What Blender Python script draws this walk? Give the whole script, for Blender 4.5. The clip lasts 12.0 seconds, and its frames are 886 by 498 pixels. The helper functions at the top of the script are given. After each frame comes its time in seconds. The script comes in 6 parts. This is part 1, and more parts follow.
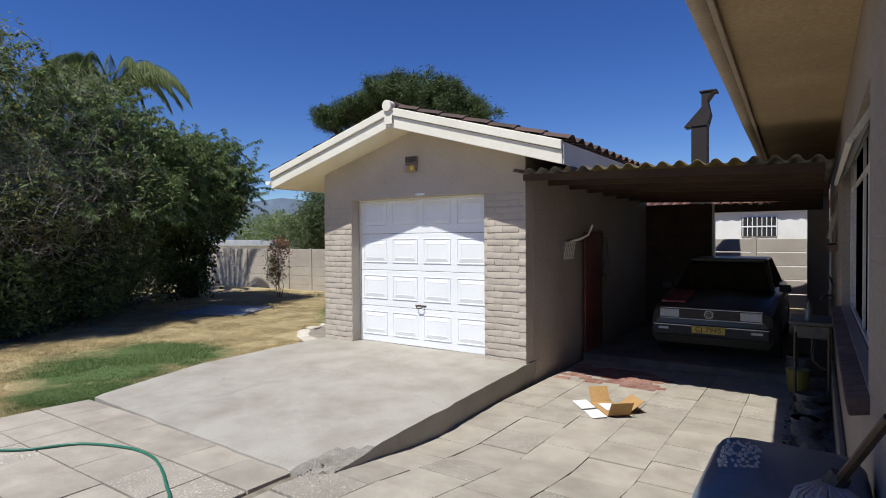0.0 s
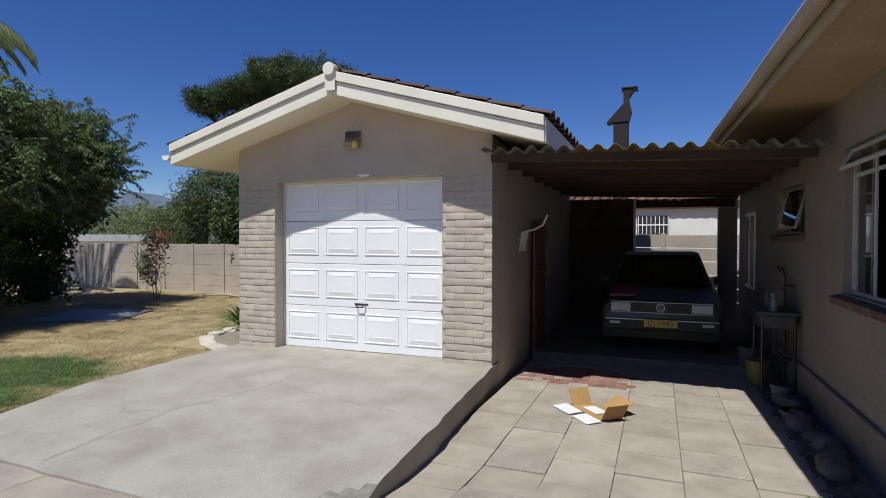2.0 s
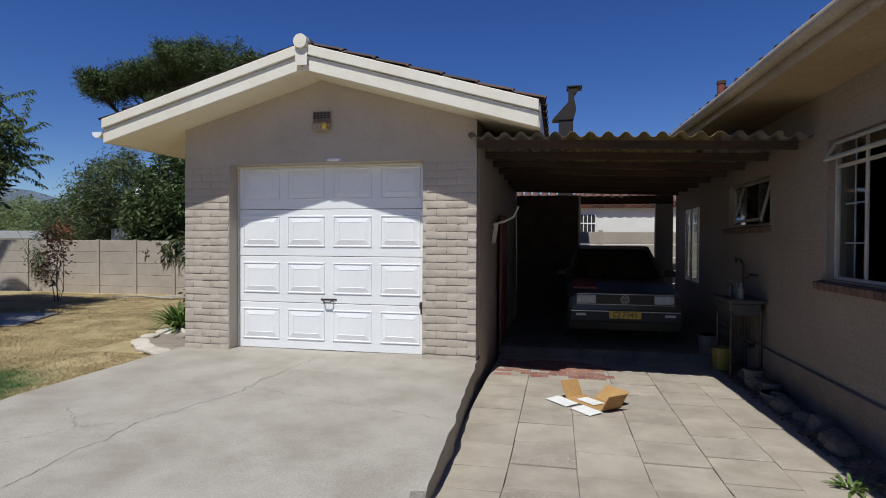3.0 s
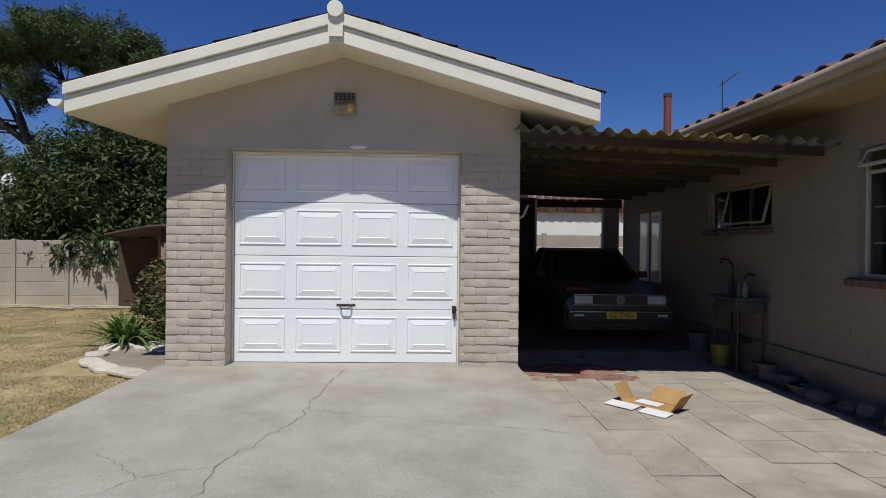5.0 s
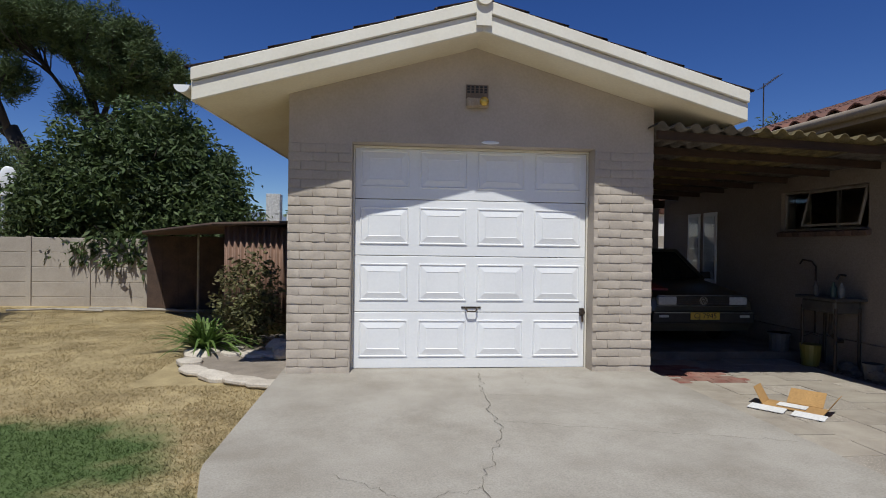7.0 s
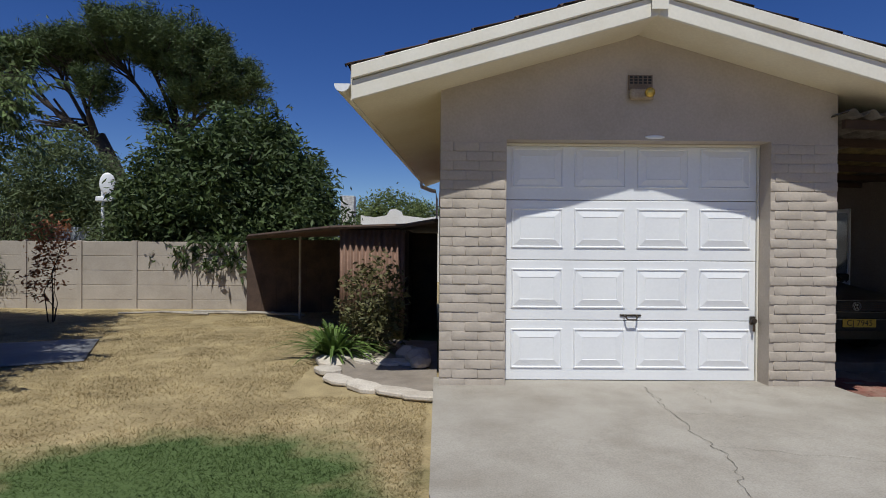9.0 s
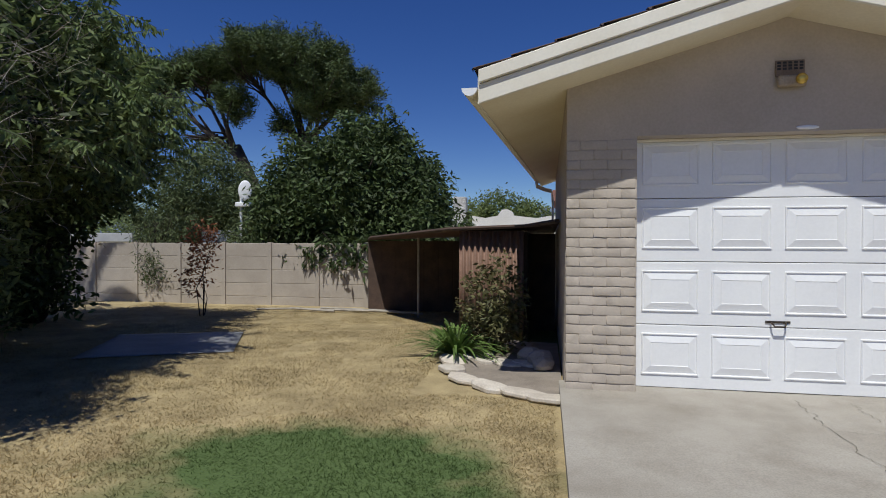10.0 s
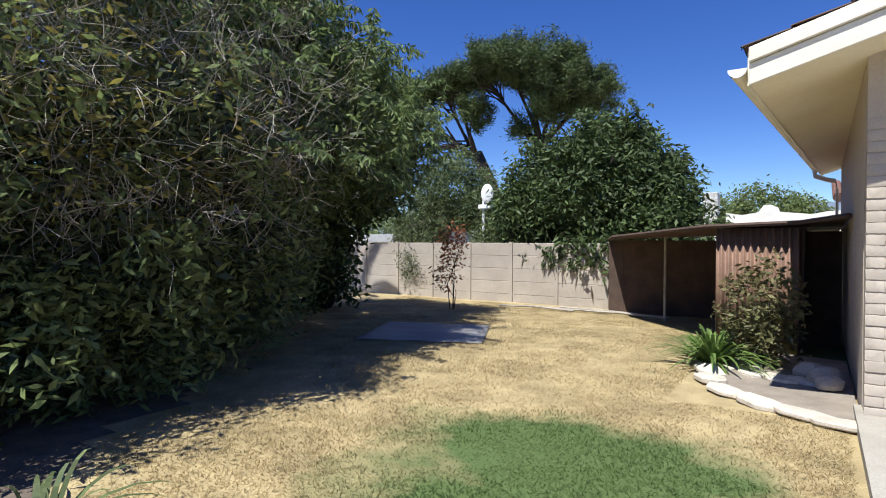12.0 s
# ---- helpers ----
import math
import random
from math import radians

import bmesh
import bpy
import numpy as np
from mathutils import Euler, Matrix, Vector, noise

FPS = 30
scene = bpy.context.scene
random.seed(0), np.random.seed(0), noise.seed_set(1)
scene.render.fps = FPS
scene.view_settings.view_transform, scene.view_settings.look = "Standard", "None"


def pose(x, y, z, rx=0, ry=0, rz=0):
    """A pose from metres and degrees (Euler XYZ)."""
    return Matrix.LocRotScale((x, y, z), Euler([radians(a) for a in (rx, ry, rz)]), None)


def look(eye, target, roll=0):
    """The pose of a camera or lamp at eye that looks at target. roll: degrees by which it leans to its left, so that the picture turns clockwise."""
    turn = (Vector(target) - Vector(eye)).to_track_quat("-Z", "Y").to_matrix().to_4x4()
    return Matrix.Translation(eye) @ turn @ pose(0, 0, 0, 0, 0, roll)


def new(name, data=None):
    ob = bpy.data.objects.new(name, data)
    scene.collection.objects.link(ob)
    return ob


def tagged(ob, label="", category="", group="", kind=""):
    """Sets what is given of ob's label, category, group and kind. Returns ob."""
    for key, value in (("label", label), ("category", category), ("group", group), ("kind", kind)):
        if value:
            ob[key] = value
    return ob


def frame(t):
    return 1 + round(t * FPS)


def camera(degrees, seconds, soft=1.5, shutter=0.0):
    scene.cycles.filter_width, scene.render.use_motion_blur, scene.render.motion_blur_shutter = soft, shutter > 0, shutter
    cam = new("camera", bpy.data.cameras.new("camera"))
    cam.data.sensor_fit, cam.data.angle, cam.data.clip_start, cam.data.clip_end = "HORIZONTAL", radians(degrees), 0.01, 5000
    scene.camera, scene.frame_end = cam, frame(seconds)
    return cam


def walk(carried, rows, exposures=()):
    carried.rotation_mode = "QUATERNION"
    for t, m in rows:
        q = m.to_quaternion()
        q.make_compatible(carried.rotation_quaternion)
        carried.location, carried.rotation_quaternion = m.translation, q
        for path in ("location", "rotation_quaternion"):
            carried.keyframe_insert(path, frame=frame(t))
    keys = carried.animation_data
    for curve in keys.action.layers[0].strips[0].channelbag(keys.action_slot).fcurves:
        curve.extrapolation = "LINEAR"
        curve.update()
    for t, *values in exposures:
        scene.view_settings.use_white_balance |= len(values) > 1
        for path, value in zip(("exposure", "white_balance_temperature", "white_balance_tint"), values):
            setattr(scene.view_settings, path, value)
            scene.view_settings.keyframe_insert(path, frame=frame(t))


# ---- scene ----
cam = camera(77.1, 12.0, soft=1.0)
PATH = [
    (0, (0.304, -0.05, 1.533), (-0.817, 1.606, 1.497), -0.4),
    (0.5, (-0.011, 0.051, 1.478), (-1.073, 1.745, 1.442), -0.2),
    (1, (-0.355, 0.195, 1.43), (-1.317, 1.948, 1.391), -0.1),
    (1.5, (-0.711, 0.261, 1.407), (-1.575, 2.065, 1.368), 0.0),
    (2, (-1.026, 0.281, 1.386), (-1.747, 2.146, 1.35), 0.1),
    (2.5, (-1.415, 0.342, 1.292), (-1.976, 2.262, 1.256), 0.2),
    (2.7, (-1.605, 0.352, 1.272), (-2.104, 2.288, 1.237), 0.2),
    (4.3, (-3.144, 0.467, 1.172), (-3.217, 2.465, 1.163), 0.7),
    (4.5, (-3.261, 0.541, 1.169), (-3.309, 2.54, 1.155), 0.6),
    (5, (-3.727, 0.676, 1.167), (-3.676, 2.675, 1.159), 0.6),
    (5.5, (-4.198, 0.736, 1.165), (-4.08, 2.732, 1.155), 0.6),
    (6, (-4.65, 0.839, 1.152), (-4.482, 2.832, 1.144), 0.6),
    (6.5, (-5.073, 0.931, 1.175), (-4.883, 2.922, 1.163), 0.6),
    (6.7, (-5.2, 0.966, 1.157), (-5.013, 2.957, 1.145), 0.7),
    (8.3, (-6.26, 1.255, 1.201), (-6.098, 3.248, 1.2), 1.0),
    (8.5, (-6.319, 1.328, 1.204), (-6.192, 3.324, 1.19), 0.6),
    (9, (-6.41, 1.381, 1.19), (-6.394, 3.381, 1.176), 0.4),
    (9.5, (-6.493, 1.372, 1.2), (-6.629, 3.367, 1.186), 0.3),
    (10, (-6.573, 1.342, 1.202), (-6.938, 3.308, 1.186), 0.2),
    (10.5, (-6.634, 1.288, 1.199), (-7.24, 3.194, 1.182), 0.1),
    (11, (-6.668, 1.242, 1.196), (-7.497, 3.063, 1.179), 0.1),
    (11.5, (-6.681, 1.22, 1.195), (-7.677, 2.954, 1.179), 0.1),
    (12, (-6.682, 1.227, 1.173), (-7.804, 2.883, 1.157), 0.3),
]
walk(cam, [(t, look(eye, target, roll)) for t, eye, target, roll in PATH],
     [(t, e, 6200, 5) for t, e in ((0.0, 0.36), (1.0, 0.25), (2.5, 0.07), (4.5, -0.06), (8.5, -0.14), (9.5, -0.16), (10.5, 0.02), (11.0, 0.3), (11.5, 0.58), (12.0, 0.85))])

# ---- world, sun, exposure ----
SUN_WAY = Vector((0.16, 1.0, -2.0)).normalized()
world = bpy.data.worlds.new("sky")
scene.world = world
world.use_nodes = True
wn = world.node_tree
sky = wn.nodes.new("ShaderNodeTexSky")
sky.sky_type = "NISHITA"
sky.sun_disc = False
sky.sun_elevation = math.asin(-SUN_WAY.z)
sky.sun_rotation = math.atan2(-SUN_WAY.x, -SUN_WAY.y)
sky.altitude = 1500
sky.air_density, sky.dust_density, sky.ozone_density = 1.0, 0.0, 4.0
deep = wn.nodes.new("ShaderNodeHueSaturation")
deep.inputs["Hue"].default_value, deep.inputs["Saturation"].default_value, deep.inputs["Value"].default_value = 0.52, 1.25, 1.07
wn.links.new(sky.outputs[0], deep.inputs["Color"])
wn.links.new(deep.outputs[0], wn.nodes["Background"].inputs[0])
wn.nodes["Background"].inputs[1].default_value = 0.077
sun = new("sun", bpy.data.lights.new("sun", "SUN"))
sun.data.energy, sun.data.angle, sun.data.color = 4.45, radians(0.5), (1.0, 0.95, 0.88)
sun.matrix_world = look((0, 0, 30), Vector((0, 0, 30)) + SUN_WAY)


# ---- materials ----
def material(name, colour, other=None, rough=0.85, scale=6.0, fine=80.0, bump=0.15, metal=0.0, contrast=(0.35, 0.65), random_amount=0.0,
             island=False, spots=None, stretch=(1, 1, 1), depth=0.01, grains=(0.82, 1.15)):
    """Two colours mixed by coarse noise, fine grain on top, a bump, and a random shade for each piece."""
    m = bpy.data.materials.new(name)
    m.use_nodes = True
    nt = m.node_tree
    n, link = nt.nodes, nt.links.new
    bsdf = n["Principled BSDF"]
    other = other or tuple(c * 0.8 for c in colour)
    tex = n.new("ShaderNodeTexCoord")
    mp = n.new("ShaderNodeMapping")
    mp.inputs["Scale"].default_value = stretch
    geo = n.new("ShaderNodeNewGeometry")
    link(geo.outputs["Position"], mp.inputs[0])
    coarse = n.new("ShaderNodeTexNoise")
    coarse.inputs["Scale"].default_value, coarse.inputs["Detail"].default_value, coarse.inputs["Roughness"].default_value = scale, 6, 0.62
    link(mp.outputs[0], coarse.inputs["Vector"])
    ramp = n.new("ShaderNodeMapRange")
    ramp.inputs["From Min"].default_value, ramp.inputs["From Max"].default_value = contrast
    link(coarse.outputs[0], ramp.inputs["Value"])
    mix = n.new("ShaderNodeMix")
    mix.data_type = "RGBA"
    mix.inputs["A"].default_value, mix.inputs["B"].default_value = (*colour, 1), (*other, 1)
    link(ramp.outputs[0], mix.inputs["Factor"])
    out = mix.outputs["Result"]
    grain = n.new("ShaderNodeTexNoise")
    grain.inputs["Scale"].default_value, grain.inputs["Detail"].default_value = fine, 3
    link(mp.outputs[0], grain.inputs["Vector"])
    if spots:
        spot = n.new("ShaderNodeMapRange")
        spot.inputs["From Min"].default_value, spot.inputs["From Max"].default_value = spots[1], spots[1] + 0.06
        link(grain.outputs[0], spot.inputs["Value"])
        sm = n.new("ShaderNodeMix")
        sm.data_type = "RGBA"
        link(out, sm.inputs["A"])
        sm.inputs["B"].default_value = (*spots[0], 1)
        link(spot.outputs[0], sm.inputs["Factor"])
        out = sm.outputs["Result"]
    gr = n.new("ShaderNodeMapRange")
    gr.inputs["From Min"].default_value, gr.inputs["From Max"].default_value = 0.25, 0.75
    gr.inputs["To Min"].default_value, gr.inputs["To Max"].default_value = grains
    link(grain.outputs[0], gr.inputs["Value"])
    value = gr.outputs[0]
    if random_amount:
        src = n.new("ShaderNodeObjectInfo").outputs["Random"] if not island else geo.outputs["Random Per Island"]
        rr = n.new("ShaderNodeMapRange")
        rr.inputs["To Min"].default_value, rr.inputs["To Max"].default_value = 1 - random_amount, 1 + random_amount
        link(src, rr.inputs["Value"])
        mul = n.new("ShaderNodeMath")
        mul.operation = "MULTIPLY"
        link(value, mul.inputs[0]), link(rr.outputs[0], mul.inputs[1])
        value = mul.outputs[0]
    sc = n.new("ShaderNodeVectorMath")
    sc.operation = "SCALE"
    link(out, sc.inputs[0]), link(value, sc.inputs["Scale"])
    link(sc.outputs[0], bsdf.inputs["Base Color"])
    bsdf.inputs["Roughness"].default_value, bsdf.inputs["Metallic"].default_value = rough, metal
    if bump:
        b = n.new("ShaderNodeBump")
        b.inputs["Strength"].default_value, b.inputs["Distance"].default_value = bump, depth
        add = n.new("ShaderNodeMath")
        link(coarse.outputs[0], add.inputs[0]), link(grain.outputs[0], add.inputs[1])
        link(add.outputs[0], b.inputs["Height"])
        link(b.outputs[0], bsdf.inputs["Normal"])
    return m


def let_light_through(m, through_light):
    bsdf = m.node_tree.nodes["Principled BSDF"]
    tr = m.node_tree.nodes.new("ShaderNodeBsdfTranslucent")
    mx = m.node_tree.nodes.new("ShaderNodeMixShader")
    mx.inputs[0].default_value = through_light
    m.node_tree.links.new(bsdf.inputs["Base Color"].links[0].from_socket, tr.inputs[0])
    m.node_tree.links.new(bsdf.outputs[0], mx.inputs[1])
    m.node_tree.links.new(tr.outputs[0], mx.inputs[2])
    m.node_tree.links.new(mx.outputs[0], m.node_tree.nodes["Material Output"].inputs[0])
    return m


def leaf_material(name, colour, other, amount=0.35, through_light=0.25):
    m = material(name, colour, other, rough=0.66, scale=1.2, fine=30, bump=0, random_amount=amount, island=True)
    m.node_tree.nodes["Principled BSDF"].inputs["Specular IOR Level"].default_value = 0.4
    return let_light_through(m, through_light)


def brick_relief(m, width=0.23, row=0.085, strength=0.22):
    """Painted courses as a relief on a wall that runs along y."""
    nt = m.node_tree
    geo = nt.nodes.new("ShaderNodeNewGeometry")
    sep = nt.nodes.new("ShaderNodeSeparateXYZ")
    com = nt.nodes.new("ShaderNodeCombineXYZ")
    br = nt.nodes.new("ShaderNodeTexBrick")
    br.inputs["Scale"].default_value, br.inputs["Brick Width"].default_value, br.inputs["Row Height"].default_value = 1, width, row
    br.inputs["Mortar Size"].default_value, br.inputs["Mortar Smooth"].default_value = 0.008, 0.8
    bump = nt.nodes.new("ShaderNodeBump")
    bump.inputs["Strength"].default_value, bump.inputs["Distance"].default_value, bump.invert = strength, 0.008, True
    link = nt.links.new
    link(geo.outputs["Position"], sep.inputs[0])
    link(sep.outputs["Y"], com.inputs["X"]), link(sep.outputs["Z"], com.inputs["Y"])
    link(com.outputs[0], br.inputs["Vector"]), link(br.outputs["Fac"], bump.inputs["Height"])
    old = nt.nodes["Principled BSDF"].inputs["Normal"]
    if old.links:
        link(old.links[0].from_socket, bump.inputs["Normal"])
    link(bump.outputs[0], old)
    return m


def glass_material():
    m = bpy.data.materials.new("window_glass")
    m.use_nodes = True
    b = m.node_tree.nodes["Principled BSDF"]
    b.inputs["Base Color"].default_value = (0.9, 0.95, 0.95, 1)
    b.inputs["Roughness"].default_value, b.inputs["IOR"].default_value, b.inputs["Transmission Weight"].default_value = 0.03, 1.45, 1.0
    return m


GLASS = glass_material()
PAINT_BEIGE = material("beige_wall_paint", (0.485, 0.42, 0.355), (0.425, 0.365, 0.30), 0.8, 1.6, 45, 0.12, grains=(0.93, 1.06))
PAINT_SIDE = brick_relief(material("beige_side_paint", (0.47, 0.41, 0.35), (0.40, 0.345, 0.29), 0.8, 1.0, 50, 0.2))
# brown house wall, taken darker than the end walls to deepen its shade
HOUSE_SHADE_PAINT = brick_relief(material("shade_darkened_house_paint", (0.305, 0.25, 0.20), (0.25, 0.204, 0.162), 0.8, 1.0, 50, 0.2))
HOUSE_SOFFIT = material("house_soffit_paint", (0.42, 0.32, 0.18), (0.34, 0.25, 0.14), 0.7, 1.2, 40, 0.06)
HOUSE_TRIM = material("faded_gutter_paint", (0.42, 0.35, 0.26), (0.33, 0.27, 0.2), 0.6, 2.0, 50, 0.08)
SOOT_IRON = material("sooty_iron", (0.022, 0.013, 0.012), (0.014, 0.010, 0.010), 0.75, 6, 70, 0.3)
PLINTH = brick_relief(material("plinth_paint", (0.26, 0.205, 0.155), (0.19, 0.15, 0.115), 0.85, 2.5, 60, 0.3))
CREAM = material("cream_trim_paint", (0.80, 0.76, 0.66), (0.73, 0.68, 0.57), 0.55, 2.5, 40, 0.03, grains=(0.95, 1.04))
SOFFIT = material("soffit_paint", (0.82, 0.75, 0.58), (0.74, 0.65, 0.47), 0.6, 1.2, 40, 0.03, grains=(0.95, 1.04))
WHITE = material("white_door_paint", (0.86, 0.86, 0.86), (0.81, 0.81, 0.82), 0.4, 1.5, 40, 0.0, grains=(0.97, 1.02))
CONCRETE = material("drive_concrete", (0.365, 0.335, 0.29), (0.265, 0.235, 0.195), 0.9, 1.9, 90, 0.3, contrast=(0.40, 0.72), spots=((0.24, 0.205, 0.165), 0.68))
CONCRETE_ROUGH = material("broken_concrete", (0.44, 0.40, 0.345), (0.29, 0.26, 0.215), 0.95, 14, 120, 0.9, depth=0.03)
PAVER = material("paving_slab", (0.39, 0.345, 0.285), (0.29, 0.25, 0.205), 0.9, 2.8, 140, 0.35, random_amount=0.07)
PEBBLE = material("pebble_paving_slab", (0.36, 0.315, 0.265), (0.27, 0.235, 0.195), 0.9, 3, 95, 0.6, random_amount=0.1, spots=((0.60, 0.54, 0.45), 0.60))
SAND = material("joint_sand", (0.25, 0.21, 0.165), (0.15, 0.125, 0.095), 1.0, 8, 160, 0.4)
SOIL = material("dry_soil", (0.25, 0.205, 0.16), (0.15, 0.12, 0.095), 1.0, 3, 90, 0.6, depth=0.03)
RED_BRICK = material("worn_red_floor", (0.22, 0.065, 0.05), (0.29, 0.18, 0.14), 0.85, 5, 90, 0.3, random_amount=0.2)
FENCE = material("precast_concrete", (0.46, 0.405, 0.35), (0.38, 0.33, 0.28), 0.9, 1.4, 70, 0.2, random_amount=0.05)
TILE = material("roof_tile", (0.20, 0.085, 0.055), (0.10, 0.055, 0.042), 0.85, 3, 60, 0.3, random_amount=0.2, island=True)
GARAGE_TILE = material("weathered_brown_tile", (0.10, 0.055, 0.042), (0.06, 0.042, 0.036), 0.85, 3, 60, 0.3, random_amount=0.2, island=True)
CEMENT_SHEET = material("weathered_fibre_cement", (0.17, 0.15, 0.125), (0.075, 0.065, 0.055), 0.9, 3.5, 60, 0.3)
LICHEN_SHEET = let_light_through(material("lichen_sheet", (0.27, 0.215, 0.10), (0.12, 0.10, 0.06), 0.85, 4.0, 60, 0.3), 0.42)
BEAM = material("dark_timber", (0.075, 0.042, 0.026), (0.04, 0.024, 0.016), 0.8, 4, 60, 0.2, stretch=(0.3, 1, 1))
RUST = material("rusty_iron", (0.13, 0.06, 0.04), (0.055, 0.035, 0.03), 0.8, 6, 70, 0.3)
BROWN_IRON = material("brown_painted_iron", (0.23, 0.135, 0.095), (0.17, 0.10, 0.07), 0.65, 4, 60, 0.1)
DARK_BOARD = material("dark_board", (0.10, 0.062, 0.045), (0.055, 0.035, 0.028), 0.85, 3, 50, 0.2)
STONE = material("pale_stone", (0.62, 0.56, 0.48), (0.48, 0.42, 0.35), 0.9, 5, 60, 0.5, random_amount=0.1)
BARK = material("bark", (0.05, 0.038, 0.03), (0.028, 0.022, 0.018), 0.95, 8, 50, 0.7, stretch=(1, 1, 0.25))
TWIG = material("dry_twig", (0.42, 0.38, 0.33), (0.28, 0.25, 0.21), 0.95, 6, 60, 0)
BLACK = material("black_rubber", (0.018, 0.018, 0.018), (0.03, 0.028, 0.026), 0.6, 10, 90, 0.1)
IRON = material("dark_iron", (0.05, 0.045, 0.04), (0.09, 0.06, 0.04), 0.5, 12, 80, 0.1, metal=0.6)
WHITE_WALL = material("white_plaster", (0.78, 0.77, 0.74), (0.70, 0.68, 0.64), 0.85, 1.5, 40, 0.3)


# ---- building helpers ----
def box(bm, x0, y0, z0, x1, y1, z1, bevel=0.0, m=None):
    """A box between two corners, its edges rounded by bevel."""
    r = bmesh.ops.create_cube(bm, size=1.0)
    vs = r["verts"]
    for v in vs:
        v.co = Vector(((x0 + x1) / 2 + v.co.x * (x1 - x0), (y0 + y1) / 2 + v.co.y * (y1 - y0), (z0 + z1) / 2 + v.co.z * (z1 - z0)))
    if bevel:
        es = list({e for v in vs for e in v.link_edges})
        vs = bmesh.ops.bevel(bm, geom=es, offset=bevel, segments=2, affect="EDGES", profile=0.5)["verts"]
    if m is not None:
        bmesh.ops.transform(bm, matrix=m, verts=list(vs))
    return vs


def prism(bm, outline, axis, a, b):
    """The outline (pairs) pushed along an axis from a to b. axis 'y': pairs are x, z; 'x': y, z; 'z': x, y."""
    def at(p, d):
        return {"y": (p[0], d, p[1]), "x": (d, p[0], p[1]), "z": (p[0], p[1], d)}[axis]
    lo, hi = [bm.verts.new(at(p, a)) for p in outline], [bm.verts.new(at(p, b)) for p in outline]
    k = len(outline)
    fs = [bm.faces.new(lo), bm.faces.new(hi[::-1])]
    fs += [bm.faces.new((lo[i], hi[i], hi[(i + 1) % k], lo[(i + 1) % k])) for i in range(k)]
    bmesh.ops.recalc_face_normals(bm, faces=fs)
    return lo + hi


def rod(bm, p, q, r0, r1=None, sides=8):
    """A round bar from p to q."""
    p, q = Vector(p), Vector(q)
    r1 = r0 if r1 is None else r1
    turn = (q - p).to_track_quat("Z", "Y").to_matrix().to_4x4()
    return bmesh.ops.create_cone(bm, cap_ends=True, segments=sides, radius1=r0, radius2=r1, depth=(q - p).length,
                                 matrix=Matrix.Translation((p + q) / 2) @ turn)["verts"]


def tube(bm, points, r, sides=8, taper=1.0):
    """A bent bar through points, with shared rings."""
    pts = [Vector(p) for p in points]
    rings = []
    for i, p in enumerate(pts):
        d = (pts[min(i + 1, len(pts) - 1)] - pts[max(i - 1, 0)]).normalized()
        side = d.cross(Vector((0, 0, 1)))
        side = side.normalized() if side.length > 0.05 else Vector((1, 0, 0))
        up = side.cross(d).normalized()
        rr = r * (1 + (taper - 1) * i / (len(pts) - 1))
        rings.append([bm.verts.new(p + (side * math.cos(a) + up * math.sin(a)) * rr) for a in (2 * math.pi * k / sides for k in range(sides))])
    for a, b in zip(rings, rings[1:]):
        for k in range(sides):
            bm.faces.new((a[k], a[(k + 1) % sides], b[(k + 1) % sides], b[k]))
    bm.faces.new(rings[0][::-1]), bm.faces.new(rings[-1])


def part(name, bm, mat, parent=None, label="", smooth=False):
    """Links a bmesh as one mesh object, under a thing or a part."""
    me = bpy.data.meshes.new(name)
    bm.to_mesh(me)
    bm.free()
    me.materials.append(mat)
    if smooth:
        me.shade_smooth()
    ob = new(name, me)
    if parent is not None:
        ob.parent = parent
        top = parent
        m = Matrix.Identity(4)
        while top is not None:
            m = Matrix.Translation(top.location) @ m if top.type == "EMPTY" else m
            top = top.parent
        ob.matrix_parent_inverse = m.inverted() if parent.type == "EMPTY" else Matrix.Identity(4)
    return tagged(ob, label)


def thing(name, at, label, category, group="", kind=""):
    ob = new(name)
    ob.location = at
    ob.empty_display_size = 0.1
    return tagged(ob, label, category, group, kind)


def structure(name, bm, mat, label, category):
    return tagged(part(name, bm, mat), label, category, "", "structure")


def one(fn, *args, **kw):
    bm = bmesh.new()
    fn(bm, *args, **kw)
    return bm


def smoothstep(a, b, v):
    v = max(0.0, min(1.0, (v - a) / (b - a)))
    return v * v * (3 - 2 * v)


# ---- the lie of the land ----
def lawn_z(x, y):
    return -0.17 + 0.018 * noise.noise((x * 0.5, y * 0.5, 0))


def yard_z(y):
    """The paved yard falls away from the drive's front edge towards the carport."""
    return -0.118 - 0.205 * smoothstep(2.3, 4.4, y) - 0.008 * max(0.0, min(y, 9.0) - 4.4)


def slab_z(y):
    return -0.10 + 0.025 * smoothstep(2.5, 6.4, y)


